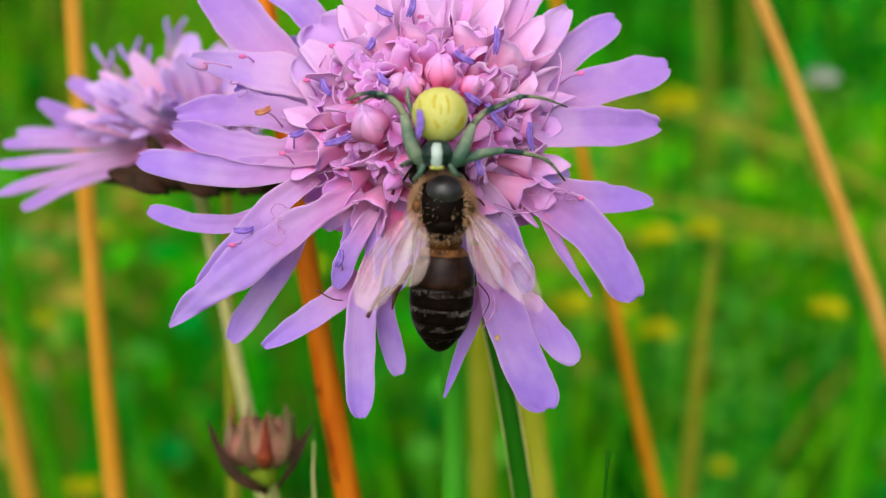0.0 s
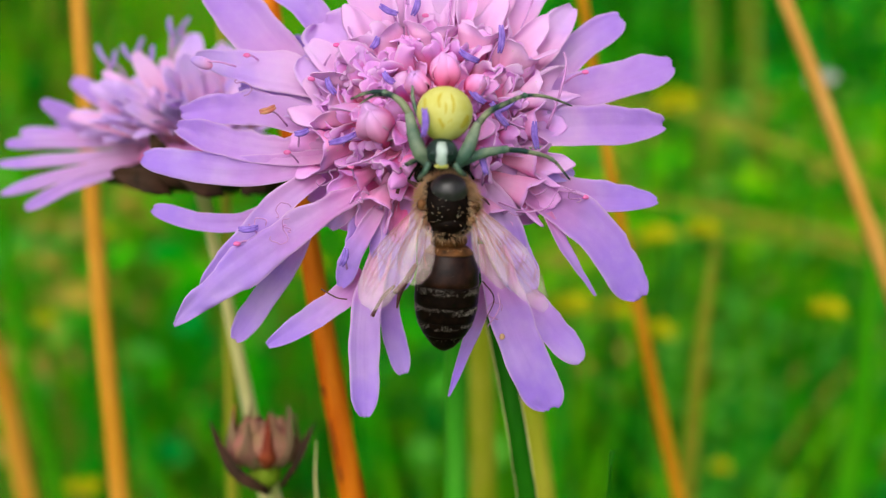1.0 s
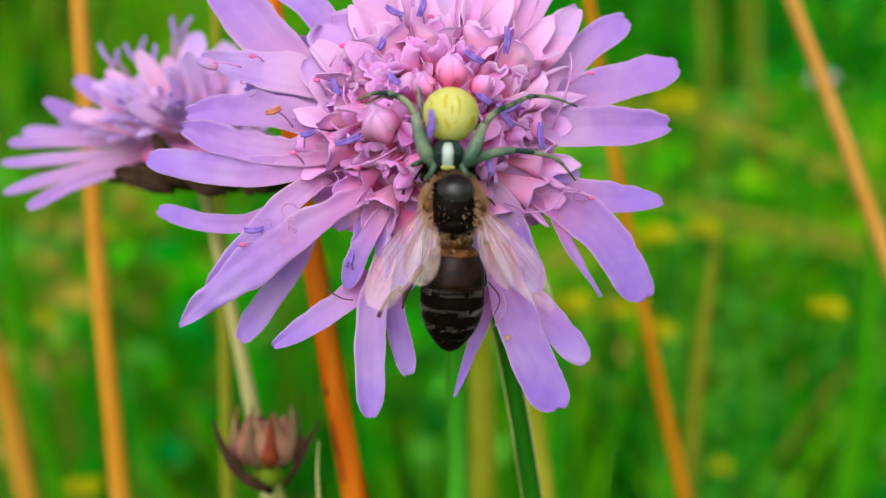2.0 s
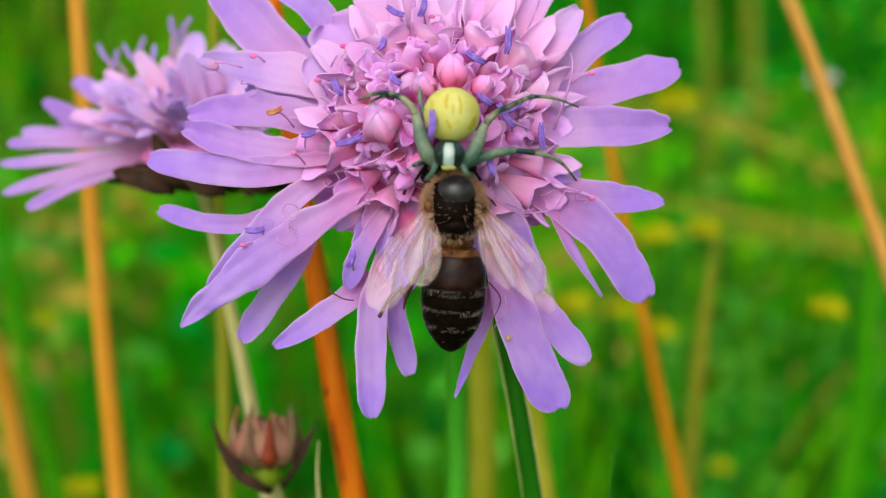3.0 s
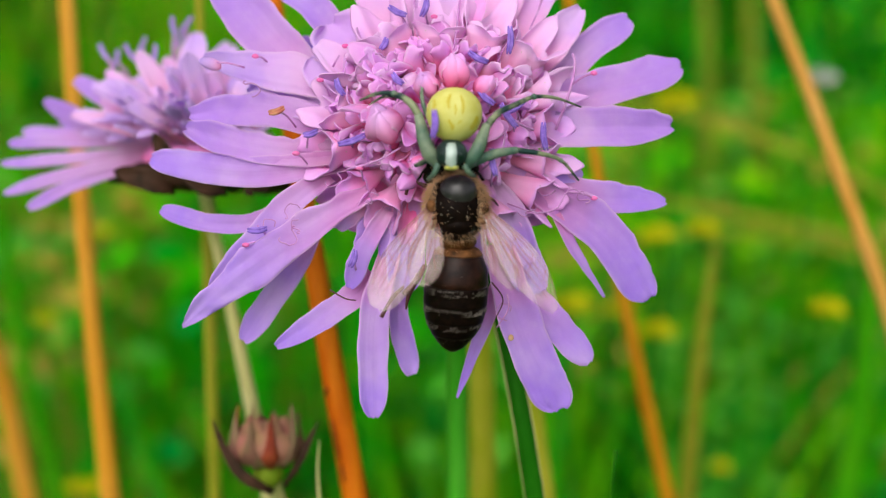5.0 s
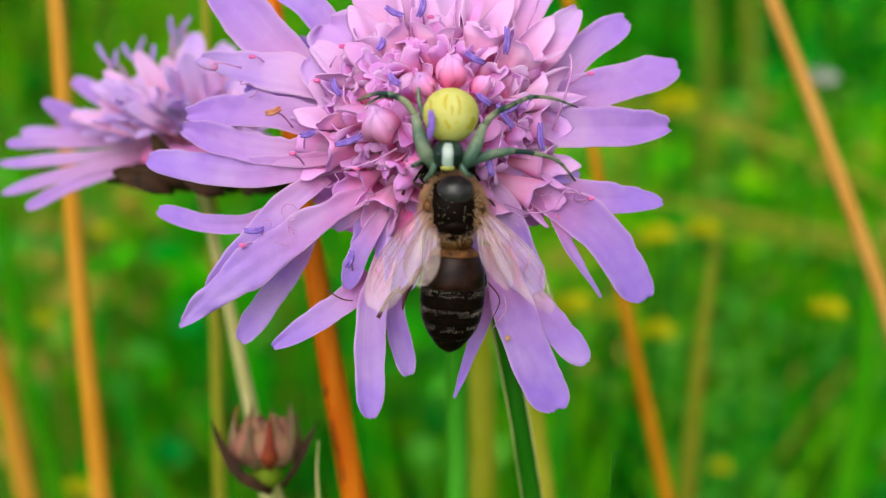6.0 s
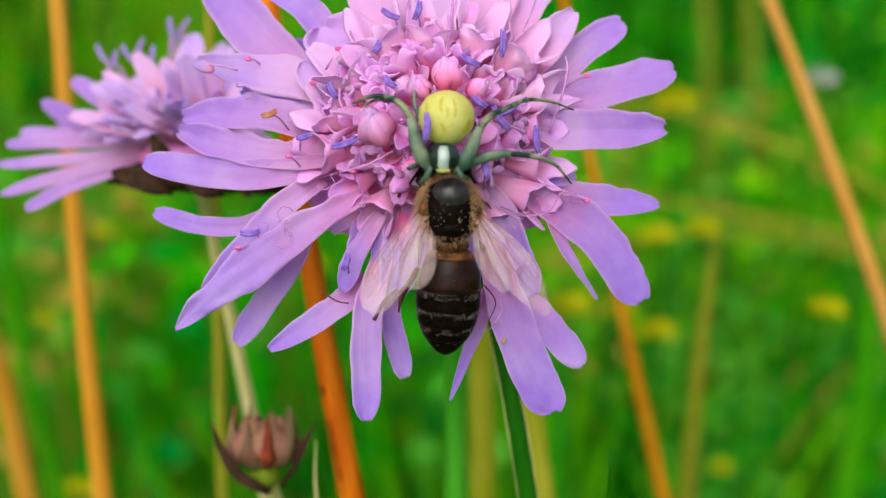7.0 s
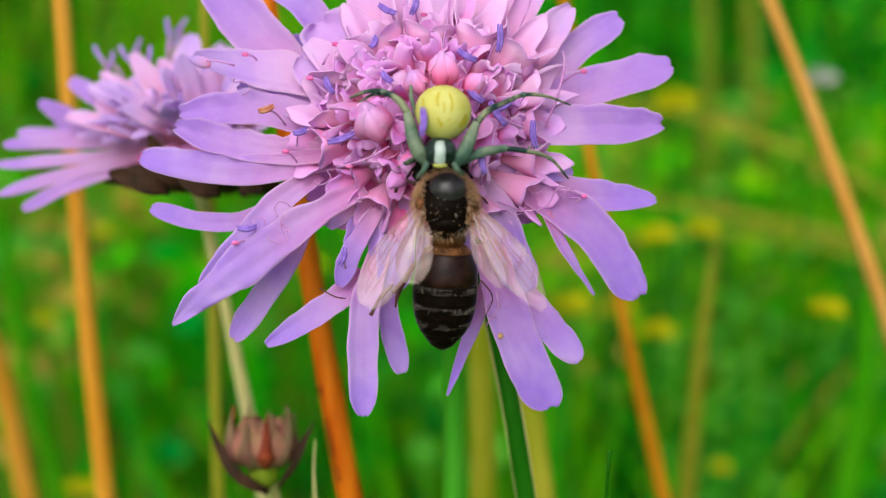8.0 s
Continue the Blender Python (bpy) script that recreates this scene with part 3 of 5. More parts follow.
stalk("tall_grass", "broad green grass blade in the meadow", [(71.83, 128, 13.22), (73, 134, -7.63), (73.12, 140, -29.71), (72.11, 146, -46.88)], [0.28, 1.35, 2.38, 2.55], BLADE_GREEN, "grass", "tall grasses")
stalk("tall_grass", "curved green grass blade in the meadow", [(-69.7, 118, 9.89), (-69.7, 122, -3.55), (-68.08, 128, -24.29), (-64.89, 134, -44.32)], [0.27, 1.09, 1.22, 1.35], BLADE_GREEN, "grass", "tall grasses")
tip_pale = stalk("grass_stalk", "thin pale green grass tip", [(-9.31, 14, -13.77), (-9.4, 14, -16.3), (-9.34, 15, -18.96)], [0.03, 0.09, 0.16], PALE_STEM, "stalk", "grass stalks")
tip_dark = stalk("grass_stalk", "thin dark green grass tip", [(11.15, 8, -13.59), (10.96, 8, -15.19), (10.94, 9, -17.69)], [0.19, 0.11, 0.15], STEM, "stalk", "grass stalks")
stem_mid = stalk_mid.children[0]
for p, ln in (((-8.76, 20.4, -14.64), 3.2), ((-8.21, 20.6, -17.3), 1.4), ((-9.51, 20, -10.87), 0.7)):
    s = Shape()
    ball(s, vec(p) + vec(-0.02, -0.72, 0), (0.2, 0.14, ln * 0.55), (0.17, 0.03, -1), 10, 10)
    part("dark_fleck", s, FLECK, stem_mid, "dark brown weathered fleck")


# ---------- the flower head ----------
HEART = vec((-1.04, 3.5, 7.77))
AXIS = unit(vec(0.02, -0.88, 0.47))


def petal(head, points, width, material=None, seed=0, **more):
    s = Shape()
    blade(s, points, width, seed=seed, **{"n": 26, "m": 11, "ruffle": 0.5, "ragged": 0.04, "wave": 0.045, **more})
    return part("petal", s, material or LILAC, head)


DUST = []


def floret(head, root, way, size, material, seed, lobes=4, spread=0.6, out=None, reach=1.0, face=None, name="floret"):
    """A slim funnel with long, soft-edged lobes, the outermost ones longest."""
    rng = np.random.default_rng(seed)
    a = unit(vec(way))
    u = unit(np.cross(a, rng.normal(0, 1, 3)))
    x = np.cross(a, u)
    s = Shape()
    mouth = vec(root) + a * size * 1.1
    tube(s, [vec(root) - a * size * 0.6, vec(root) + a * size * 0.4, mouth], [size * 0.12, size * 0.18, size * 0.33], 6, 8)
    for k in range(lobes):
        t = 2 * math.pi * (k + rng.uniform(-0.2, 0.2)) / lobes
        o = math.cos(t) * u + math.sin(t) * x
        sp, ln = spread * rng.uniform(0.6, 1.4), size * reach * rng.uniform(0.75, 1.2)
        if out is not None:
            ln *= 0.8 + 1.0 * max(0.0, float(np.dot(o, out)))
        p0 = mouth + o * size * 0.2 - a * size * 0.3
        p1 = p0 + (a * math.cos(sp * 0.5) + o * math.sin(sp * 0.5)) * ln * 0.55
        p2 = p1 + unit(a * math.cos(sp * 1.2) + o * math.sin(sp * 1.2) + rng.normal(0, 0.12, 3)) * ln * 0.7
        blade(s, [p0, p1, p2], size * rng.uniform(0.72, 1.05), 0.55, 0.6, 0.42, normal=tuple((a if face is None else vec(face)) - o * 0.35), cup=0.14, wave=0.05, seed=seed * 7 + k, n=11, m=6, thick=0.16,
              ragged=0.05, point=rng.uniform(0.0, 0.15), twist=rng.uniform(-25, 25), ruffle=0.5)
    for k in rng.integers(60, len(s.v), 5):
        DUST.append(vec(s.v[int(k)]) + vec(0, -0.02, 0.01))
    return part(name, s, material, head)


def trumpet(head, root, mouth, wide, reach, material, seed, lobes=4, flare=0.3):
    """A large floret: a funnel that widens to its mouth and runs out into rounded lobes, those behind the longest."""
    g = np.random.default_rng(seed)
    root, mouth = vec(root), vec(mouth)
    a = unit(mouth - root)
    v = unit(vec(0, -1, 0.15) - a * np.dot(vec(0, -1, 0.15), a))
    x = np.cross(a, v)
    length, ph = np.linalg.norm(mouth - root), g.uniform(0, 6.3, 4)
    turn = g.uniform(0, 6.3)
    lens = []
    for k in range(lobes):
        t = turn + 2 * math.pi * k / lobes
        lens.append(reach * g.uniform(0.75, 1.05) * (0.22 + 0.78 * (0.5 - 0.5 * math.cos(t)) ** 1.2))
    sides, rows, verts, uvs = 60, 30, [], []
    for i in range(rows):
        q = i / (rows - 1)
        for j in range(sides):
            t = 2 * math.pi * j / sides
            k = int(round((t - turn) / (2 * math.pi / lobes))) % lobes
            mid = turn + 2 * math.pi * k / lobes
            off = ((t - mid + math.pi) % (2 * math.pi) - math.pi) / (math.pi / lobes)
            o, om = math.cos(t) * v + math.sin(t) * x, math.cos(mid) * v + math.sin(mid) * x
            s1 = min(q / 0.55, 1.0)
            r = wide * (0.16 + 0.84 * s1 ** 1.5) * (1 + 0.07 * math.sin(3 * t + ph[0] + 2 * q) + 0.05 * math.sin(5 * t + ph[1] + 5 * q))
            pt = root + a * length * s1 + o * r
            if q > 0.55:
                e = (q - 0.55) / 0.45
                full = lens[k] * 0.85 * ((0.5 + 0.5 * math.cos(math.pi * min(1.0, abs(off)))) ** 0.28 + 0.2) * (1 + 0.05 * math.sin(off * 7 + ph[2] + k))
                bend = flare * e * (1.6 - 0.9 * (0.5 - 0.5 * math.cos(mid)))
                pt = pt + (a * math.cos(bend) + (0.7 * om + 0.3 * o) * math.sin(bend)) * full * e
                pt = pt + om * 0.12 * wide * math.sin(off * 3 + ph[3] + k) * e
            k1 = noise.noise(tuple(pt * 1.1 + vec(seed * 2.3, 0, 0)))
            verts.append(pt + o * 0.09 * wide * k1)
            uvs.append((0.5 + 0.45 * off * (1 if q > 0.55 else 0.6), 0.05 + 0.95 * q))
    inner = []
    for i in range(rows):
        for j in range(sides):
            t = 2 * math.pi * j / sides
            inner.append(verts[i * sides + j] - (math.cos(t) * v + math.sin(t) * x) * 0.1)
    faces, n = [], rows * sides
    for i in range(rows - 1):
        for j in range(sides):
            p, q, r2, w = i * sides + j, i * sides + (j + 1) % sides, (i + 1) * sides + (j + 1) % sides, (i + 1) * sides + j
            faces += [(p, q, r2, w), (n + w, n + r2, n + q, n + p)]
    for j in range(sides):
        p, q = (rows - 1) * sides + j, (rows - 1) * sides + (j + 1) % sides
        faces.append((p, q, n + q, n + p))
    s = Shape()
    s.add(verts + inner, faces, uvs + uvs)
    for k in g.integers(sides * 6, n, 5):
        DUST.append(vec(verts[int(k)]) + vec(0, -0.02, 0.01))
    return part("floret", s, material, head)


def closed_bud(head, root, way, size, seed):
    """A floret still shut: four lobes folded over one another."""
    a = unit(vec(way))
    g = np.random.default_rng(seed)
    u = unit(np.cross(a, g.normal(0, 1, 3)))
    x = np.cross(a, u)
    s = Shape()
    centre = vec(root) + a * size * 0.55
    ball(s, centre, (size * 0.5, size * 0.5, size * 0.62), a, 10, 16)
    tube(s, [vec(root) - a * size, vec(root) + a * size * 0.2], [size * 0.22, size * 0.42], 4, 8)
    for k in range(4):
        t = math.pi / 2 * k + g.uniform(-0.2, 0.2)
        o = math.cos(t) * u + math.sin(t) * x
        over = size * g.uniform(-0.12, 0.3)
        blade(s, [centre - a * size * 0.62 + o * size * 0.36, centre - a * size * 0.05 + o * size * 0.6, centre + a * size * 0.5 + o * size * 0.38, centre + a * size * 0.78 - o * over],
              size * g.uniform(0.85, 1.05), 0.6, 0.5, 0.45, normal=tuple(o), cup=-0.3, wave=0.04, seed=seed * 5 + k, n=14, m=8, thick=0.06, point=0.35, ruffle=0.5)
    return part("floret_bud", s, ROSE, head)


def half_open(head, root, way, size, material, seed):
    """A small floret half open: rounded, bulging lobes over a short tube, crumpled at their rims."""
    a = unit(vec(way))
    g = np.random.default_rng(seed)
    u = unit(np.cross(a, g.normal(0, 1, 3)))
    x = np.cross(a, u)
    s = Shape()
    root = vec(root)
    tube(s, [root - a * size * 1.6, root - a * size * 0.3, root + a * size * 0.25], [size * 0.2, size * 0.36, size * 0.46], 6, 10)
    n = int(g.integers(4, 6))
    for k in range(n):
        t = 2 * math.pi * (k + g.uniform(-0.18, 0.18)) / n
        o = math.cos(t) * u + math.sin(t) * x
        ln, open_up = size * g.uniform(0.8, 1.35), g.uniform(-0.25, 0.55)
        p0 = root - a * size * 0.25 + o * size * 0.3
        p1 = root + a * size * 0.3 + o * size * (0.55 + 0.1 * open_up)
        p2 = p1 + (a * 0.75 + o * (0.15 + 0.4 * open_up)) * ln * 0.6
        p3 = p2 + unit(a * 0.5 + o * (open_up * 1.5 - 0.15) + g.normal(0, 0.12, 3)) * ln * 0.5
        blade(s, [p0, p1, p2, p3], size * g.uniform(0.85, 1.15), 0.6, 0.55, 0.45, normal=tuple(o), cup=-0.26, wave=0.06, seed=seed * 9 + k, n=13, m=8, thick=0.2, ragged=0.05, point=0.1, twist=g.uniform(-15, 15), ruffle=0.45)
    for k in g.integers(60, len(s.v), 4):
        DUST.append(vec(s.v[int(k)]) + vec(0, -0.02, 0.01))
    return part("floret", s, material, head)


def stamen(head, foot, top, way, length=1.15, bend=(0, -0.3, 0.2), material=None, thick=1.0):
    """A thread with a two-lobed anther lying across its end."""
    s = Shape()
    mid = (vec(foot) + vec(top)) / 2 + vec(bend)
    tube(s, [foot, mid, top], [0.07 * thick, 0.06 * thick, 0.05 * thick], 8, 6)
    fil = part("filament", s, FILAMENT, head)
    d, q = unit(vec(way)), Shape()
    side = unit(np.cross(d, vec(0, -1, 0.2)))
    for k in (-1, 1):
        c = vec(top) + side * k * 0.085 + vec(0, -0.12, 0)
        tube(q, [c - d * length / 2, c + vec(0, -0.08, 0) + side * 0.1, c + d * length / 2], [0.06, 0.115, 0.125, 0.115, 0.06], 9, 7, 1.0, 0.08, k + 3)
    part("anther", q, material or ANTHER, fil)
    return fil


def style(head, foot, top, size=0.21):
    s = Shape()
    tube(s, [foot, (vec(foot) + vec(top)) / 2 + vec(0, -0.25, 0.1), top], [0.07, 0.06, 0.07], 8, 6)
    st = part("style", s, FILAMENT, head)
    q = Shape()
    ball(q, top, (size, size * 0.8, size * 0.6), (0.2, -1, 0.1), 8, 12, lambda t, a: 1 + 0.12 * math.cos(2 * a))
    part("stigma", q, STIGMA, st)


def ring_point(angle, dist, depth):
    """A spot of the head seen along its axis: degrees round it (0 right, 90 up), millimetres out, millimetres up the axis."""
    right = unit(np.cross(AXIS, vec(0, 0, 1)))
    right = -right if right[0] < 0 else right
    up = np.cross(right, AXIS)
    up = -up if up[2] < 0 else up
    return HEART + dist * (math.cos(radians(angle)) * right + math.sin(radians(angle)) * up) + depth * AXIS


STEM_LOW, STEM_FOOT = root_of([(4.77, 11, -12.19), (5.71, 12, -17.93)])
flower = thing("flower", STEM_FOOT, "lilac-pink scabious flower head on a slim green stem", "flower", "scabious flowers")
s = Shape()
tube(s, [HEART + vec(0, 5, -1.5), (0.62, 10, 3.55), (2.53, 11, -1.54), (3.79, 11, -7.06), (4.77, 11, -12.19), (5.71, 12, -17.93), STEM_LOW, STEM_FOOT], [0.9, 0.7, 0.65, 0.67, 0.71, 0.75, 0.8, 0.9], 32, 12, 1.0, 0.03)
stem = part("stem", s, STEM, flower, "green stem with lit edges added as pale ribs")
# pale ribs added for the light caught along the stem's edges
s = Shape()
for k in (-1, 1):
    off = vec(k * 0.66, -0.24, 0)
    tube(s, [vec((2.53, 11, -1.54)) + off, vec((3.79, 11, -7.06)) + off, vec((4.77, 11, -12.19)) + off, vec((5.71, 12, -17.93)) + off], [0.07], 14, 5)
part("rib", s, PALE_STEM, stem)
s = Shape()
ball(s, HEART + 0.2 * AXIS, (5.4, 5.4, 3.2), tuple(AXIS), 12, 20)
part("receptacle", s, ROSE, flower)
rng = np.random.default_rng(5)
for k in range(12):
    a = k * 30 + rng.uniform(-8, 8)
    p0, p1, p2 = ring_point(a, 2.5, -2.6), ring_point(a, 5.0, -2.6), ring_point(a, 7.6, -1.6)
    s = Shape()
    blade(s, [p0, p1, p2], 2.3, 0.7, 0.35, 0.6, normal=tuple(AXIS), n=10, m=5, seed=k, point=0.7)
    part("bract", s, BRACT, flower)

# long outer lobes, from the upper one on the viewer's left hand round the underside to the upper right hand
petal(flower, [(-8.11, 4, 9.81), (-11.91, 4, 13.43), (-15.48, 5, 17.64)], 3.33, LIGHT_LILAC, 1, base=0.6, tip=0.4)
petal(flower, [(-5.79, 2, 9.91), (-10.8, 2.5, 11.05), (-16.05, 3.5, 12.12)], 2.86, BLUSH, 2, base=0.6, peak=0.5, tip=0.5, point=0.5)
petal(flower, [(-5.2, 2.4, 8.7), (-9.4, 2.8, 9.9), (-13.2, 3.6, 10.5)], 2.7, BLUSH, 35, base=0.6, peak=0.5, tip=0.45)
petal(flower, [(-5.0, 1.9, 8.0), (-9.2, 2.3, 9.1), (-12.9, 3.2, 9.6)], 2.4, BLUSH, 36, base=0.6, peak=0.5, tip=0.4)
petal(flower, [(-5.75, 1.5, 7.22), (-11.78, 2, 8.57), (-16.87, 3, 8.51)], 2.3, LIGHT_LILAC, 3, ruffle=0.9, base=0.8, peak=0.4, tip=0.4, point=0.2)
petal(flower, [(-6.41, 1, 5.95), (-12.41, 1.5, 6.2), (-16.87, 2, 7.59)], 2.1, LIGHT_LILAC, 4, ruffle=1.0, ragged=0.09, base=0.7, peak=0.45, tip=0.4, point=0.2)
petal(flower, [(-6.41, 1, 5.43), (-13.41, 1.2, 4.75), (-19.21, 2.5, 5.68)], 1.98, seed=5, base=0.7, peak=0.5, tip=0.3)
petal(flower, [(-9.36, 2.4, 3.58), (-12.3, 3, 1.82), (-15.59, 3.4, 1.62), (-18.9, 4, 2.5)], 1.22, seed=6, base=0.8, peak=0.4, tip=0.15)
petal(flower, [(-7.8, 1, 4.56), (-10.17, 0.5, 2.73), (-12.22, 0.8, 0.73), (-15.2, 1.8, -2.5)], 1.74, seed=7, base=0.7, peak=0.6, tip=0.4, point=0.2)
petal(flower, [(-4.95, 0, 3.61), (-7.65, -0.4, 2.08), (-10.73, -0.4, 0.03), (-13.71, 0, -2.1), (-16.85, 1, -4.77)], 2.61, seed=8, base=0.42, peak=0.72, tip=0.34, point=0.7, twist=8, ruffle=1.1, ragged=0.07)
petal(flower, [(-8.72, 3, 1.29), (-10.51, 3, -1.57), (-13.53, 3.5, -5.86)], 1.72, seed=9, base=0.5, peak=0.6, tip=0.28)
petal(flower, [(-5.05, 1.5, -1.72), (-7.5, 1.5, -3.75), (-11.25, 2.2, -6.12)], 1.69, seed=10, base=0.8, peak=0.35, tip=0.4, point=0.35)
petal(flower, [(-4.14, 0.4, 2.38), (-5.6, 0.3, 0.03), (-6.6, 0.8, -2.4)], 1.4, seed=11, ruffle=1.1, base=0.6, peak=0.5, tip=0.4)
petal(flower, [(2.11, 0.6, 4.02), (3.24, 0.2, 1.76), (4.29, 0.6, -1)], 2.16, LIGHT_LILAC, 40, base=0.6, peak=0.5, tip=0.4)
petal(flower, [(-0.32, 1.4, 3.54), (0.04, 1.4, 0.39), (0.39, 1.6, -2.77)], 3.83, seed=41, base=0.7, peak=0.5, tip=0.4)
petal(flower, [(-2.92, 0.8, 3.85), (-2.98, 0.6, 0.73), (-3.27, 1, -2.75)], 2.3, seed=34, base=0.7, peak=0.5, tip=0.35)
petal(flower, [(-4.04, 1, 0.03), (-4.99, 0.6, -4.12), (-5.1, 1.2, -10.44)], 1.88, seed=12, base=0.7, peak=0.5, tip=0.25)
petal(flower, [(-4.02, 2, -1.02), (-3.6, 2, -4.2), (-2.77, 2.4, -7.91)], 1.41, seed=13, base=0.7, peak=0.6, tip=0.25)
petal(flower, [(2.68, 2, -2.08), (1.55, 2, -5.26), (0.07, 2.4, -9.33)], 1.06, seed=14, base=0.9, peak=0.4, tip=0.6, point=0.7)
petal(flower, [(2.63, 0.6, 0.38), (4.01, 0.4, -4.8), (6.37, 1.4, -9.98)], 2.79, seed=15, base=0.6, peak=0.6, tip=0.22)
petal(flower, [(3.36, 1.5, -1.02), (5.99, 1.5, -4.52), (8.4, 2, -7.02)], 1.98, seed=16, base=0.7, peak=0.5, tip=0.3)
petal(flower, [(2.3, 1, 3.17), (3.49, 0.5, 0.38), (5.08, 1, -2.75)], 2.51, seed=17, base=0.6, peak=0.5, tip=0.4)
petal(flower, [(4.04, 1, 4.21), (8.61, 1.4, 1.44), (12.09, 2.6, -3.16)], 2.75, seed=18, base=0.6, peak=0.5, tip=0.22)
petal(flower, [(6.13, 1, 2.12), (7.52, 1, -0.49), (9.22, 1.8, -2.99)], 0.84, seed=19, base=0.9, peak=0.4, tip=0.6, point=0.6, roll=25)
petal(flower, [(5.15, 2, 4.27), (9.43, 2.4, 3.23), (13.3, 3.4, 3.02)], 2, seed=20, base=0.5, peak=0.55, tip=0.4, point=0.3)
petal(flower, [(2.3, 1, 7), (8.27, 1.5, 7.47), (13.76, 3.2, 7.78)], 2.7, LIGHT_LILAC, 21, base=0.7, peak=0.5, tip=0.35, point=0.3)
petal(flower, [(3.43, 3, 8.97), (8.84, 3.4, 10.1), (14.49, 4.4, 11.76)], 2.68, LIGHT_LILAC, 22, base=0.6, peak=0.8, tip=0.25)
petal(flower, [(5.29, 4, 8.73), (8.23, 4.4, 12.59), (11.35, 5.4, 14.93)], 2.13, LIGHT_LILAC, 23, base=0.5, peak=0.6, tip=0.28)
petal(flower, [(3.41, 2.5, 9.62), (5.86, 3, 12.55), (8.04, 4, 15.46)], 2.2, PALE, 24, base=0.5, peak=0.6, tip=0.4, point=0.2)
petal(flower, [(2.3, 1, 5.61), (5.12, 1.5, 4.77), (7.94, 2.4, 4.58)], 1.41, seed=25, base=0.8, peak=0.4, tip=0.5)
petal(flower, [(2, 3, 10.04), (4.1, 3.5, 14.43), (6.3, 4.5, 18.26)], 2.8, PALE, 26, base=0.5, peak=0.7)
petal(flower, [(0.57, 3, 10.76), (2.38, 3.6, 15.17), (3.5, 4.6, 19.01)], 3.48, PALE, 27, base=0.5, peak=0.7)
petal(flower, [(-0.85, 2.5, 10.33), (-0.79, 3, 14.33), (-0.51, 4.4, 18.6)], 3.98, PALE, 28, base=0.5, peak=0.6)
petal(flower, [(-2.63, 2.5, 9.98), (-4.08, 3, 14.33), (-5.24, 4.4, 18.6)], 3.62, PALE, 29, base=0.5, peak=0.7)
petal(flower, [(-4.79, 3, 10.04), (-7.69, 3.4, 13.69), (-9.54, 3.8, 15.93), (-12.55, 4.6, 17.55)], 1.96, seed=30, base=1.0, peak=0.3, tip=0.4)
petal(flower, [(-3.32, 2, 8.86), (-6.16, 2.2, 11.71), (-8.01, 3, 14.33)], 3.55, PALE, 31, base=0.5, peak=0.6)
petal(flower, [(-3.65, 1.5, 7.75), (-6.46, 1.6, 9.86), (-9.01, 2.4, 12.09)], 3.18, PALE, 32, base=0.5, peak=0.6)
petal(flower, [(-6.09, 6, 10.06), (-8.42, 7, 12.45), (-11, 8, 13.55)], 2.26, seed=33, base=0.6, peak=0.6)

s = Shape()
ball(s, (-15.3, 1.7, 11.5), (0.42, 0.36, 0.72), (-0.93, -0.1, 0.3), 12, 16, lambda q, a: 1 + 0.12 * math.cos(3 * a) - 0.25 * q)
part("curled_lobe", s, BLUSH, flower, "curled-up pinkish tip of a lobe")

# lobes under the dome, their shade put into the deep pink
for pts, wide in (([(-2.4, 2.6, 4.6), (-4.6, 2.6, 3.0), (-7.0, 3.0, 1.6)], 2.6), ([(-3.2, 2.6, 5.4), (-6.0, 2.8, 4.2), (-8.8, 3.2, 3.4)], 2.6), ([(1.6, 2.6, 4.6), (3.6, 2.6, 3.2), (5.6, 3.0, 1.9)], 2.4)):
    petal(flower, pts, wide, DEEP_SHADED, 50 + int(wide * 10) + int(pts[0][0]), base=0.7, peak=0.5, tip=0.4)

# short crumpled lobes beside the bee, two in the pink with shade in it
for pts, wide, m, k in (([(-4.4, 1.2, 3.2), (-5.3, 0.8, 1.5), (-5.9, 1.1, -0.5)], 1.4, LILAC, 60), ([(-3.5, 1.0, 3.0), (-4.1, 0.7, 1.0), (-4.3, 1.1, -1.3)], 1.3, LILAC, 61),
                        ([(-5.2, 1.4, 3.6), (-6.3, 1.1, 2.3), (-7.3, 1.5, 1.2)], 1.2, PALE, 62), ([(-2.7, 0.9, 3.2), (-3.0, 0.6, 1.6), (-3.2, 0.9, 0.2)], 1.2, DEEP_SHADED, 63), ([(2.6, 1.0, 3.0), (3.4, 0.8, 1.2), (4.0, 1.2, -0.6)], 1.3, DEEP_SHADED, 64)):
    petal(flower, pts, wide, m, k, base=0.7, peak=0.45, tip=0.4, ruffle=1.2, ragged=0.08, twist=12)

# small florets of the dome
rng = np.random.default_rng(21)


def a_lean(g):
    return g.normal(0, 0.22, 3)


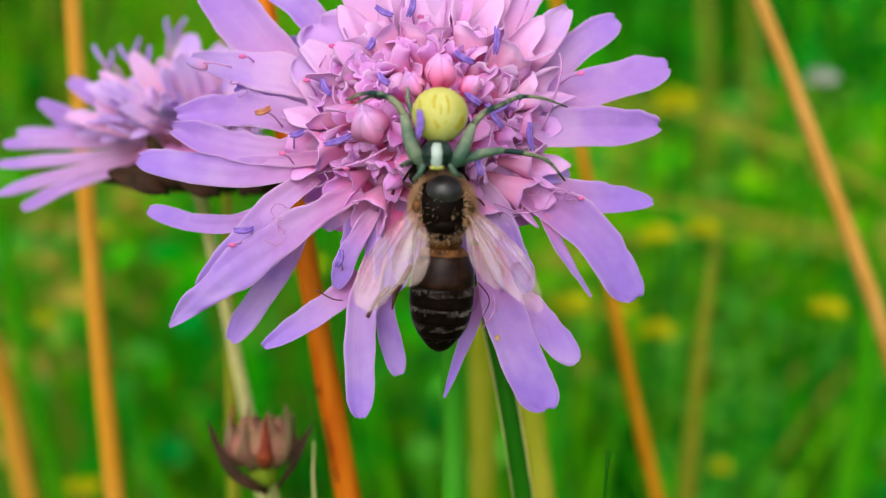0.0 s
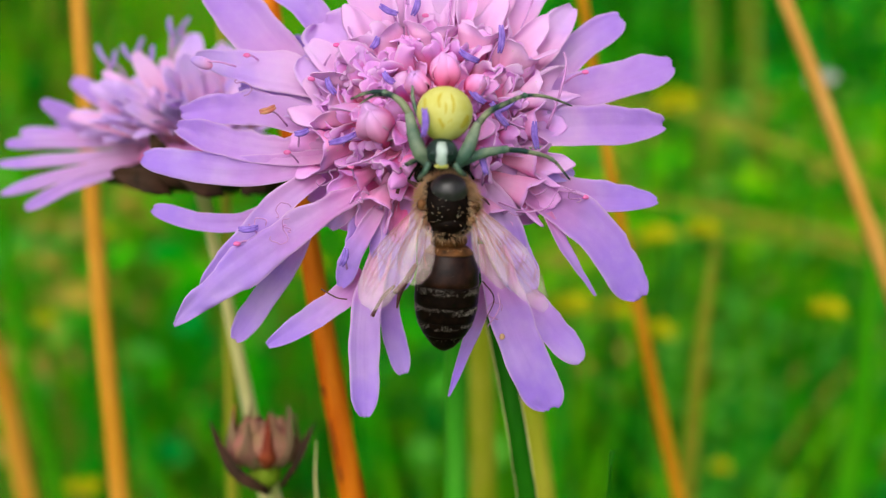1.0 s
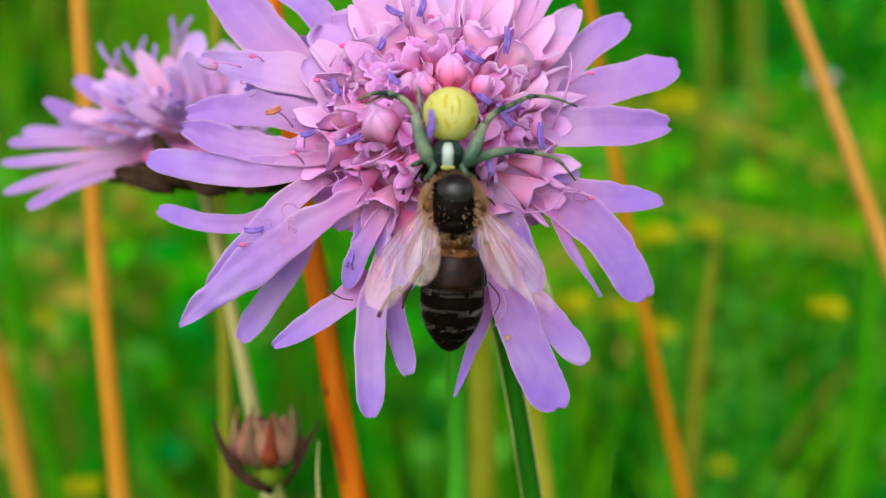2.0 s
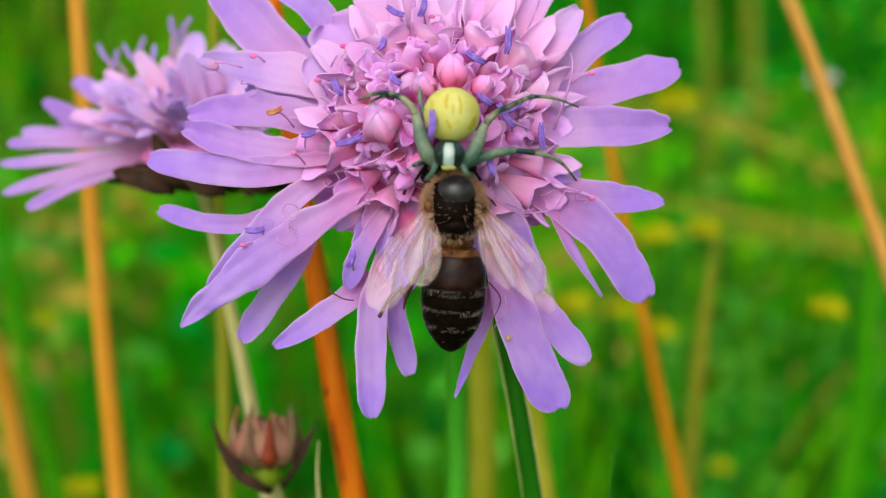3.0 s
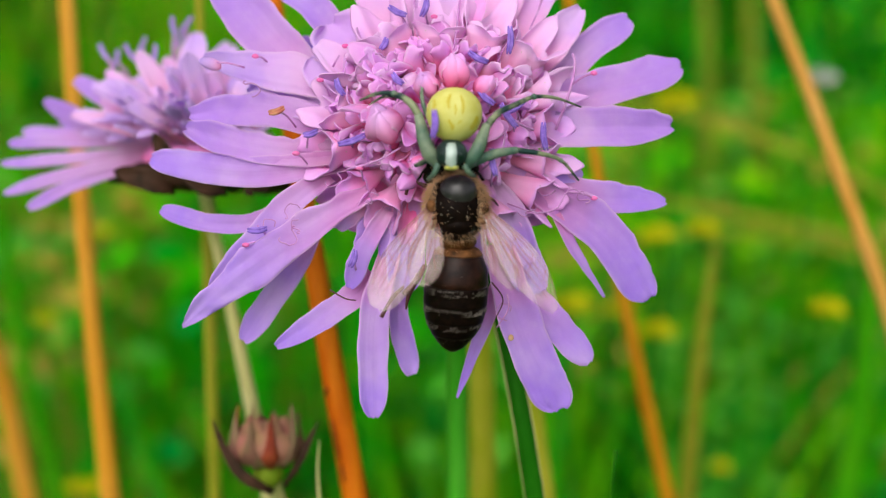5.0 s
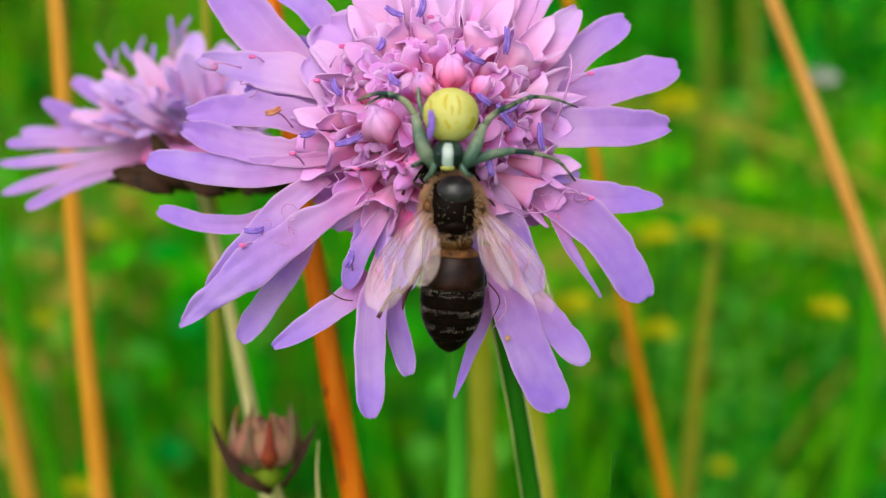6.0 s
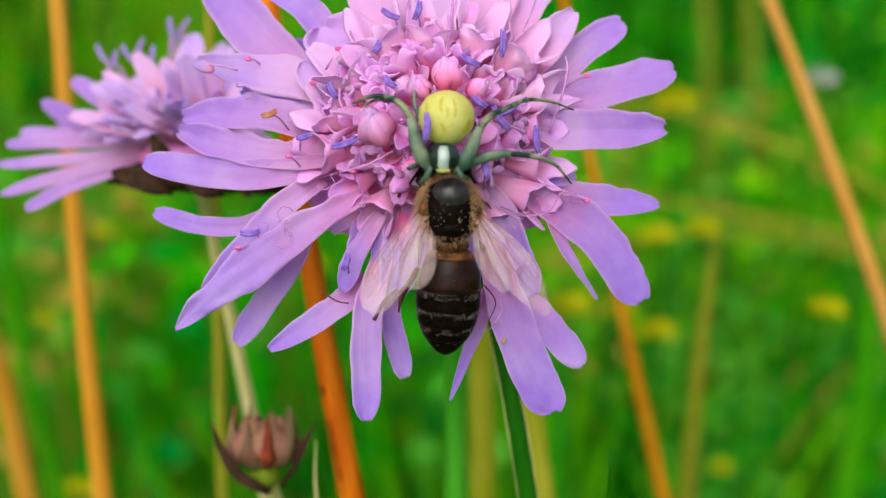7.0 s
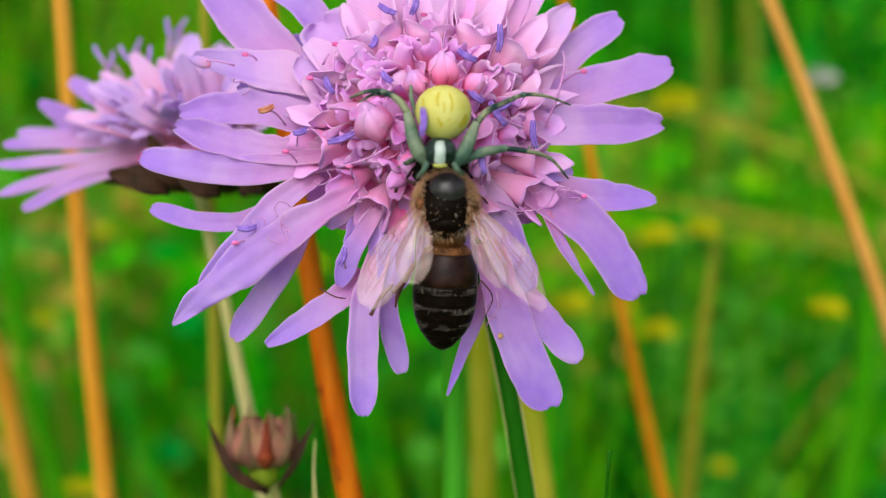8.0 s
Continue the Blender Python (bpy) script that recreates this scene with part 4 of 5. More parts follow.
COUNT = 72
for k in range(COUNT):
    r = math.sqrt((k + 0.5) / COUNT)
    a = k * 137.508
    o = unit(ring_point(a, 5, 0) - HEART)
    p = ring_point(a, 5.6 * r, 3.6 * math.sqrt(max(0, 1 - 0.9 * r * r)) - 1.2)
    w = unit(AXIS * (1.2 - r) + o * (0.1 + 1.2 * r) + rng.normal(0, 0.12, 3))
    if r > 0.44:
        continue
    if k % 5 == 3 and r < 0.6:
        closed_bud(flower, p + w * 1.3, w, rng.uniform(1.0, 1.35), k)
    else:
        # most low florets take the deep pink that has shade in its colour
        m = DEEP_SHADED if o[2] < -0.35 and r > 0.3 and rng.uniform() < 0.7 else PINK if r < 0.45 or rng.uniform() < 0.25 else (BLUSH if rng.uniform() < 0.6 and o[2] > -0.2 else PALE)
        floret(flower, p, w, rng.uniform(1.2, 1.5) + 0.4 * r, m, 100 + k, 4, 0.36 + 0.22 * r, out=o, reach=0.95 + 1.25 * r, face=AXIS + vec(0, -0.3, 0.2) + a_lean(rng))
seed = 0
for root, mouth, wide, reach, m in [
        ((-4.02, 2, 7.27), (-7.34, 0.6, 8.49), 34, 80, TUBE_PALE), ((-4.38, 2, 6.46), (-7.74, 0.4, 5.98), 36, 66, TUBE), ((-3.65, 1.6, 5.3), (-5.81, 0, 3.95), 25, 40, TUBE), ((-2.95, 1.6, 4.77), (-4.36, 0, 2.37), 34, 40, TUBE),
        ((-1.96, 1.4, 4.59), (-2.48, 0.2, 2.58), 28, 34, TUBE), ((-3.33, 2.2, 8.88), (-5.99, 1, 11.11), 40, 100, TUBE_PALE), ((-2.26, 2.2, 9.59), (-4.05, 1.2, 12.88), 42, 100, TUBE_PALE), ((-1.03, 2.2, 9.94), (-0.94, 1.2, 13.23), 38, 90, TUBE_PALE),
        ((0.39, 2.2, 9.76), (1.78, 1.2, 13.09), 38, 95, TUBE_PALE), ((1.63, 2.2, 9.23), (4.24, 1.4, 12.08), 36, 90, TUBE_PALE), ((2.33, 2, 8.33), (5.73, 1.2, 9.6), 32, 80, TUBE_PALE), ((2.33, 2, 7.09), (5.6, 0.6, 7.5), 32, 40, TUBE),
        ((2.15, 1.8, 5.84), (5.4, 0.6, 5.23), 27, 66, TUBE), ((1.83, 1.6, 4.95), (4.87, 0.4, 3.28), 30, 66, TUBE), ((1.44, 1.6, 4.25), (2.69, 0.2, 1.83), 27, 50, TUBE)]:
    seed += 1
    trumpet(flower, root, mouth, wide * 0.0344, reach * 0.0344, m, 900 + seed)
g = np.random.default_rng(77)
RING = 54
for k in range(RING):
    # spread evenly over the dome, the outer ones leaning out
    r = math.sqrt(0.06 + 0.72 * (k + 0.5) / RING)
    a = k * 137.508 + 40
    o = unit(ring_point(a, 5, 0) - HEART)
    p = ring_point(a, 5.9 * r, 5.6 * math.sqrt(max(0, 1 - 0.85 * r * r)) - 1.4)
    if o[2] > 0.45 and r > 0.78:
        continue
    w = unit(AXIS * (1.25 - r) + o * (0.15 + 1.1 * r) + g.normal(0, 0.15, 3))
    # underside florets: shade put into a deeper pink
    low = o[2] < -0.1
    m = (DEEP_SHADED if g.uniform() < 0.45 else TUBE) if low else (ROSE if g.uniform() < 0.25 else TUBE if g.uniform() < 0.5 else TUBE_PALE)
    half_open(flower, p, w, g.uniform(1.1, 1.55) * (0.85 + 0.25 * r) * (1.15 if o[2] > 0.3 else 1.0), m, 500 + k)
closed_bud(flower, (-2.06, -2.6, 5.01), (-0.2, -0.8, -0.3), 0.9, 3)
closed_bud(flower, (-1.62, -2.8, 9.12), (-0.2, -0.7, 0.6), 1.1, 4)
closed_bud(flower, (1.4, -2.4, 9.17), (0.4, -0.7, 0.6), 1.0, 5)
closed_bud(flower, (-0.2, -3, 9.59), (0, -0.5, 0.85), 1.35, 1)
closed_bud(flower, (-4.14, -2, 6.89), (-0.2, -0.9, 0.4), 1.7, 2)

s = Shape()
for q in DUST:
    ball(s, q, (0.032, 0.032, 0.03), (0, 0, 1), 4, 6)
part("pollen_dust", s, POLLEN, flower, "tiny pale pollen grains", "stuff")

for foot, top, way, ln in [
        ((-6.32, 0, 6.22), (-6.17, -2.5, 6.41), (1, 0, 0.35), 1.7), ((-6.75, 1, 8.74), (-6.93, -1.5, 9.63), (0.5, 0, -1), 1.1),
        ((-5.08, 2, 11.68), (-4.43, 0, 12.47), (0.5, 0, 0.9), 0.8), ((-2.89, 0, 9.65), (-3.48, -2, 10.06), (0.7, 0, -0.7), 0.9),
        ((-2.96, 2, 13.44), (-3.57, 0, 14.46), (1, 0, -0.5), 1.2), ((-1.73, 2, 13.44), (-1.96, 0, 14.67), (0.3, 0, 1), 1.2),
        ((2.3, 1, 10.83), (3.17, -0.5, 12.59), (0.05, 0, 1), 1.7), ((0.89, 0, 10.68), (1.26, -2.6, 11.24), (1, 0, -0.55), 1.3),
        ((1.92, 0, 8.28), (1.71, -3, 8.87), (0.8, 0, -0.75), 1.3), ((3.64, 0, 6.56), (3.03, -3, 7.78), (0.6, 0, -0.9), 1.7),
        ((5.08, 1, 5.26), (5.29, -1, 6.74), (0.1, 0, -1), 1.7), ((2.07, -1, 3.76), (2.11, -4, 4.97), (0.15, 0, -1), 1.6),
        ((-1.38, -3, 4.98), (-1.35, -6.4, 6.94), (0.05, 0, 1), 1.6), ((-11.63, 1, 0.73), (-12.03, -0.4, 1.2), (1, 0, 0.1), 1.2),
        ((-9.14, 0.6, 6.2), (-8.79, -0.6, 6.99), (1, 0, 0.3), 0.9), ((-6.14, 2, 11.33), (-6.05, 0, 11.85), (0.7, 0, -0.7), 0.6),
        ((3.99, 0, 7.25), (3.38, -2, 8.39), (0.8, 0, 0.5), 1.4), ((-6.1, -0.2, -1.27), (-6.24, -1, -0.58), (0.3, 0, 1), 1.1)]:
    stamen(flower, foot, top, way, ln)
stamen(flower, (-9.89, 1, 7.52), (-10.84, -0.6, 8.35), (1, 0, 0.35), 1.0, material=ANTHER_RED)
for foot, top in [((-9.13, 0.5, 5.22), (-9.68, -0.6, 5.76)), ((-11.9, 0.5, 0.38), (-12.71, -0.6, 0.24)), ((-7.8, 1, 9.44), (-8.26, -0.2, 10.24)),
                  ((-5.79, 2, 11.33), (-6.79, 0.6, 12.43)), ((-11.94, 3, 11.83), (-12.53, 2, 12.03)), ((-13.2, 2, 11.33), (-15.23, 1.6, 11.55)),
                  ((7.33, 2.6, 10.35), (8.56, 1.6, 10.92)), ((6.82, 1, 3.52), (8.52, 1.2, 3.14)), ((-0.85, 2, 13.44), (-1.36, 1, 14.31)), ((-5.6, -0.5, 4.13), (-5.75, -1.6, 4.81))]:
    style(flower, foot, top)
s = Shape()
tube(s, [(6.13, 1, 7.35), (6.91, 0, 9.65), (7.21, 0, 11.37), (7.08, 0, 11.89)], [0.09, 0.08, 0.07], 12, 6)
part("filament", s, FILAMENT, flower)
for pts in ([(-3.29, 1.4, 14.18), (-2.69, 0.2, 12.78), (-1.8, -1, 11.15)], [(0.25, 2.2, 15.81), (0.07, 0.8, 13.93), (-0.2, -1.2, 11.93)], [(5.41, 2.2, 15.74), (5.04, 1.4, 14.67), (4.5, 0.6, 13.47)], [(-2.45, 2.4, 15.93), (-2.61, 2, 15.35), (-2.49, 1.4, 14.53)],
            [(-6.73, 0, 11.58), (-6.81, -0.3, 11.12), (-6.73, -0.4, 10.56)], [(-7.53, 0.4, 11.16), (-7.28, 0, 11.51), (-7.11, 0, 11.78)], [(-6.54, -1.4, 9.74), (-6.44, -1.8, 8.75), (-5.48, -2, 7.89)], [(-4.26, 0, 11.37), (-4.63, -0.6, 11.79), (-4.89, -0.8, 11.72)],
            [(1.54, -2, 4.71), (2.57, -3, 5.7), (2.83, -3.2, 6.74)], [(4.61, -1, 7.15), (3.9, -1.6, 7.36), (3.34, -2, 7.59)], [(-6.54, -1.4, 4.75), (-4.81, -2, 5.18), (-3.32, -2.4, 5.95)]):
    s = Shape()
    tube(s, pts, [0.075, 0.06, 0.06], 12, 6)
    part("filament", s, FILAMENT, flower)
for pts in ([(-7.65, -0.4, -2.49), (-6.61, -0.6, -3.03), (-6.08, -0.4, -3.11)], [(4.12, -0.6, 2.15), (5.96, -1, 2.41), (6.85, -0.6, 3.61), (7.76, 0, 3.3)], [(3.02, -1, -2.68), (3.12, -1, -3.52), (2.42, -0.6, -4.74)]):
    s = Shape()
    tube(s, pts, [0.055, 0.04], 12, 5)
    part("filament", s, FILAMENT if pts[0][0] > 0 else BEE_LEG, flower)

for (x, y, z), size, seed in (((-10.33, -0.8, 0.71), 0.9, 1), ((-9.48, -0.8, 1.56), 0.7, 2), ((-9.68, -0.6, 2.35), 0.8, 3), ((-11.3, 0, 1.41), 0.7, 4), ((-12.74, 1.4, 9.66), 0.9, 5), ((-7.63, -0.6, 4.12), 0.8, 6),
                              ((3.97, -0.2, 2.36), 0.9, 7), ((5.19, 0, 3.81), 0.8, 8), ((3.02, -0.2, -3.73), 0.7, 10), ((-4.85, -1.4, 3.07), 0.6, 11), ((7.87, 1, 3.34), 0.6, 12)):
    g = np.random.default_rng(seed)
    a0, pts = g.uniform(0, 6.3), []
    for k in range(7):
        a = a0 + k * g.uniform(0.5, 0.9)
        q = size * (0.35 + 0.13 * k)
        pts.append((x + math.cos(a) * q, y - 0.12 * math.sin(k), z + math.sin(a) * q * 0.8))
    s = Shape()
    tube(s, pts, [0.04, 0.033, 0.045], 20, 5)
    part("curled_thread", s, FILAMENT, flower)

s = Shape()
ball(s, (3.29, -0.1, -5.39), (0.17, 0.1, 0.2), (0.2, 0, 1), 8, 10, lambda t, a: 1 + 0.15 * math.cos(3 * a))
part("pollen_clump", s, BEE_HAIR, flower, "pale yellow pollen clump")


# ---------- second flower, further back, seen from the side ----------
def side_flower():
    c = vec((-19.81, 20, 7.81))
    low, foot = root_of([(-16.48, 28, -13.21), (-15.35, 32, -22.59)])
    f = thing("flower", foot, "lilac scabious flower with dark bracts below its petals", "flower", "scabious flowers")
    s = Shape()
    tube(s, [c + vec(0.6, 0, -2), (-18.82, 23, 1.85), (-17.74, 25, -4.55), (-16.48, 28, -13.21), (-15.35, 32, -22.59), low, foot], [0.7, 0.5, 0.51, 0.62, 0.68, 0.8, 0.8], 30, 10)
    part("stem", s, PALE_STEM, f, "pale yellowish stem")
    s = Shape()
    ball(s, c + vec(0, 0, -1), (3.8, 3.8, 1.8), (0.05, -0.1, 1), 12, 18)
    part("receptacle", s, ROSE, f)
    s = Shape()
    ball(s, c + vec(0.9, 0, -2.1), (5.8, 5.0, 1.4), (0, 0, 1), 10, 18, lambda t, a: 1 + 0.06 * math.cos(9 * a))
    part("calyx", s, BRACT, f, "dark brown underside")
    r = np.random.default_rng(8)
    for k in range(14):
        a = 2 * math.pi * k / 14
        d = vec(math.cos(a), math.sin(a), 0)
        s = Shape()
        blade(s, [c + vec(1.0, 0, -1.4) + d * 1.5, c + vec(1.0, 0, -3.2) + d * 4.2, c + vec(1.0, 0, -2.5 + r.uniform(-0.6, 0.6)) + d * r.uniform(6.2, 8)], 2.8, 0.8, 0.35, 0.6, normal=(0, 0, 1), n=9, m=5, point=0.6, seed=k)
        part("bract", s, BRACT, f)
    for pts in ([(-18.45, 14.5, 4.77), (-19.99, 13.5, 6.05), (-21.2, 13.5, 8.25)], [(-19.77, 14, 4.62), (-21.57, 13, 4.97), (-24.05, 13.5, 5.48)], [(-16.1, 14, 4.53), (-17.73, 13, 4.81), (-19.55, 13, 6.1)], [(-15.04, 15, 4.59), (-14.21, 15, 4.79), (-13.38, 15.5, 4.28)]):
        s = Shape()
        blade(s, pts, 2.1, 0.8, 0.35, 0.6, n=12, m=5, point=0.7)
        part("bract", s, BRACT, f)
    k = 0
    for tip, mid, w in [((-33.29, 17, 4.06), (-29.32, 17, 5.32), 32), ((-31.09, 16, 2.88), (-28.05, 17, 4.69), 34), ((-33.83, 18, 6.36), (-29.64, 18, 6.66), 30), ((-33.27, 18, 7.82), (-30.4, 19, 8.16), 34),
                        ((-32.9, 20, 8.99), (-28.98, 20, 8.55), 40), ((-30.91, 19, 11.27), (-27.67, 20, 9.56), 46), ((-28.89, 20, 13.05), (-25.27, 20, 10.87), 52), ((-31.35, 24, 10.28), (-27.2, 23, 9.28), 44),
                        ((-19.38, 20, 16.63), (-19.81, 20, 13.14), 70), ((-26.57, 24, 13.24), (-23.35, 22, 10.3), 60), ((-22.91, 22, 14.31), (-21.35, 21, 11.07), 80),
                        ((-17.47, 24, 16.42), (-18.45, 22, 12.52), 70), ((-24.04, 17, 10.6), (-21.95, 18, 9.01), 70)]:
        k += 1
        petal(f, [c + (vec(mid) - c) * 0.25, mid, tip], w * 0.032, LIGHT_LILAC if k < 9 else SOFT, 300 + k, base=0.7, peak=0.5, tip=0.35, n=12, m=5)
    for k in range(120):
        d = unit(vec(r.normal(-0.35, 1.0), r.normal(-0.6, 0.6), abs(r.normal(0, 0.42)) + 0.05))
        ln = r.uniform(5.2, 8.6) * (1 - 0.25 * abs(d[2]))
        p1 = c + d * ln * 0.6 + vec(0, 0, r.uniform(0, 1.0))
        petal(f, [c + d * 1.6 + vec(0, 0, -0.6), p1, c + d * ln + vec(0, 0, r.uniform(-0.8, 1.4))], r.uniform(0.8, 1.4), SOFT, 400 + k, base=0.5, peak=0.6, tip=0.4, point=0.3, n=10, m=5, normal=(0.1, -0.7, 0.7))
    for k in range(56):
        a, q = k * 2.39996, math.sqrt((k + 0.5) / 56)
        d = unit(vec(math.cos(a) * q, math.sin(a) * q, 0.85 * math.sqrt(1.02 - q * q)))
        p = c + d * vec(4.0, 3.8, 2.4)
        way = unit(d * vec(0.9, 0.35, 0.6) + vec(-0.5, -0.1, 0.28) + r.normal(0, 0.14, 3))
        ln = r.uniform(3.6, 5.8)
        petal(f, [p - way * 1.4, p + way * ln * 0.5 + vec(0, -0.3, 0.2), p + way * ln + vec(0, 0, r.uniform(-0.3, 0.5))], r.uniform(1.3, 1.9), (TUBE_PALE, SOFT, SOFT)[k % 3], 600 + k, base=0.6, peak=0.65, tip=0.4, point=0.25, n=12, m=6, normal=(0.1, -0.8, 0.6))
    for foot2, top, way in [((-25.27, 20, 12.26), (-26.53, 20, 15.06), (0.6, 0, -1)), ((-24.65, 21, 12.83), (-25.98, 21, 14.69), (0.3, 0, 1)), ((-22.84, 19, 12.56), (-24.26, 19, 14.9), (0.7, 0, -1)),
                            ((-23.26, 22, 13.41), (-24.24, 22, 15.91), (0.5, 0, 1)), ((-22.04, 18, 12.43), (-22.3, 18, 14.56), (0.2, 0, 1)), ((-21.3, 20, 13.57), (-21.17, 20, 17.06), (0.2, 0, -1)),
                            ((-19.93, 21, 14.16), (-20.55, 21, 17.42), (0.7, 0, 0.8)), ((-21.8, 23, 13.55), (-21.35, 23, 16.71), (0.7, 0, 0.8))]:
        stamen(f, foot2, top, way, 1.7, material=ANTHER_PALE, thick=1.7)
    return f


flower_back = side_flower()


# ---------- a spent seed head on its own stem ----------
def seed_head():
    c = vec((-13.56, 17, -14.66))
    low, foot = root_of([(-13.07, 18, -18.15), (-12.83, 20, -20.03)])
    b = thing("seed_head", foot, "faded reddish-brown scabious bud with pointed scales", "flower bud")
    s = Shape()
    tube(s, [c + vec(0.2, 0, -2.4), (-13.07, 18, -18.15), (-12.83, 20, -20.03), low, foot], [0.9, 0.55, 0.5, 0.6, 0.7], 22, 9)
    part("stem", s, PALE_STEM, b)
    s = Shape()
    ball(s, c + vec(0.1, 0, -2.1), (1.15, 1.15, 1.2), (0.05, 0, 1), 10, 16)
    part("swollen_base", s, OLIVE_DARK, b, "pale greenish swelling below the scales")
    s = Shape()
    ball(s, c, (2.45, 2.45, 1.75), (0.05, 0, 1), 12, 18, lambda t, a: 1 + 0.07 * math.cos(8 * a))
    part("core", s, BUD_CORE, b)
    r = np.random.default_rng(4)
    for k in range(9):
        a = radians(-75 + 40 * k + (r.uniform(-5, 5) if k else 0))
        d = vec(math.cos(a), math.sin(a), 0)
        s = Shape()
        wide = 1.3 if k == 0 else r.uniform(1.2, 1.6)
        tall = 2.7 if k == 0 else r.uniform(1.9, 3.0)
        blade(s, [c + d * 1.5 + vec(0, 0, -1.5), c + d * 2.55 + vec(0, 0, -0.6), c + d * 2.65 + vec(0, 0, 0.5), c + d * 2.35 + vec(0, 0, tall)], wide, 0.7, 0.3, 0.68, normal=tuple(d), point=0.95, n=14, m=5, seed=k, cup=-0.2, ragged=0.02)
        part("scale", s, BUD_RED if k in (0, 6) else BUD, b)
    for k in range(6):
        a = radians(-60 + 60 * k)
        d = vec(math.cos(a), math.sin(a), 0)
        s = Shape()
        blade(s, [c + d * 1.9 + vec(0, 0, 0.6), c + d * 1.7 + vec(0, 0, 1.5), c + d * 1.2 + vec(0, 0, 2.1)], 1.5, 0.8, 0.4, 0.5, normal=tuple(d), point=0.5, n=8, m=5, seed=k, cup=-0.2)
        part("inner_scale", s, BUD_CORE, b, "dull rose inner scale")
    for pts, w in (([(-12.95, 16, -18.01), (-14.87, 15, -16.73), (-16.28, 15, -14.83), (-17.27, 15, -12.44)], 0.85), ([(-12.34, 17, -17.79), (-10.86, 16, -15.5), (-10.19, 16, -13.96), (-9.53, 16, -12.7)], 0.6)):
        s = Shape()
        blade(s, pts, w, 0.6, 0.4, 0.5, n=12, m=5, point=0.8)
        part("bract", s, BRACT, b)
    return b


bud_plant = seed_head()


# ---------- honey bee ----------
def honey_bee():
    base = (0, -0.6, 1.4)
    bee = thing("honey_bee", base, "dark brown honey bee hanging head-up on the flower", "bee")
    r = np.random.default_rng(9)
    th = vec((-0.03, -3.4, 2.39))
    s = Shape()
    ball(s, th, (1.78, 1.7, 2.0), (0.03, 0, 1), 18, 26, lambda t, a: 1 + 0.03 * math.cos(3 * a))
    thorax = part("thorax", s, BEE_DARK, bee, "dark shiny thorax with a tawny hair collar")
    s = Shape()
    ball(s, th + vec(0.08, -0.9, 0.85), (1.1, 0.95, 1.02), (0, -0.2, 1), 16, 22)
    part("shield", s, BEE_SHEEN, thorax)
    s = Shape()
    ball(s, th + vec(0.05, -0.75, -1.05), (1.05, 0.8, 0.62), (0, 0, 1), 12, 18)
    part("scutellum", s, BEE_DARK, thorax)
    s = Shape()
    roots, ways = [], []
    for k in range(7000):
        d = unit(r.normal(0, 1, 3))
        if d[1] < 0.5:
            front = -d[1]
            if front > 0.5 and -0.72 < d[2] < 0.78 and abs(d[0]) < 0.62 and r.uniform() < 0.95:
                continue
            if front > 0.75 and r.uniform() < 0.55:
                continue
            if d[2] < -0.55 and r.uniform() < 0.75:
                continue
            roots.append(th + d * vec(1.76, 1.66, 1.98))
            ways.append(d)
    hairs(s, roots, ways, 0.46, 0.011, (0, 0, -0.5), 1)
    part("hair", s, BEE_HAIR, thorax, "tawny fuzzy hair", "stuff")
    s = Shape()
    ball(s, (-0.4, -2.6, 4.51), (1.5, 1.1, 1.05), (0, -0.3, 1), 12, 18)
    head = part("head", s, BEE_DARK, bee)
    for k in (-1, 1):
        s = Shape()
        ball(s, vec((-0.4, -2.9, 4.56)) + vec(1.25 * k, -0.1, 0), (0.45, 0.6, 0.8), (0.1 * k, 0, 1), 10, 12)
        part("eye", s, BEE_DARK, head)
        s = Shape()
        tube(s, [vec((-0.39, -3.4, 4.29)) + vec(0.5 * k, 0, 0.3), vec((-0.39, -4, 4.58)) + vec(1.2 * k, 0, 0.2), vec((-0.39, -4, 3.93)) + vec(1.9 * k, 0, 0)], [0.09, 0.08, 0.09], 10, 6)
        part("antenna", s, BEE_DARK, head)
    s = Shape()
    roots = [vec((-0.4, -2.6, 4.51)) + vec(d[0] * 1.5, -abs(d[1]) * 1.1, d[2] * 1.0) for d in [unit(r.normal(0, 1, 3)) for _ in range(260)]]
    hairs(s, roots, [q - vec((-0.4, -1.6, 4.57)) for q in roots], 0.4, 0.02, (0, 0, 0.3), 2)
    part("hair", s, BEE_HAIR, head, "tawny fuzzy hair", "stuff")
    s = Shape()
    ball(s, (0.06, -2.9, 0.42), (1.1, 0.9, 0.62), (0, 0, 1), 10, 18)
    part("waist", s, BEE_AMBER, bee, "amber-brown hairy waist")
    # abdomen: overlapping rings, each a little proud of the next
    a0, a1 = vec((0.1, -3, 0.1)), vec((-0.27, -1.8, -6.07))
    ax = unit(a1 - a0)
    total = float(np.linalg.norm(a1 - a0))
    sd = unit(vec(1, 0, 0) - ax * ax[0])
    fr = np.cross(ax, sd)

    def girth(t):
        return float(np.interp(t, [0, 0.06, 0.2, 0.4, 0.6, 0.75, 0.88, 0.96, 1.0], [1.12, 1.40, 1.72, 1.84, 1.78, 1.52, 1.02, 0.55, 0.1]))
    cuts = [0.0, 0.035, 0.34, 0.53, 0.69, 0.83, 1.0]
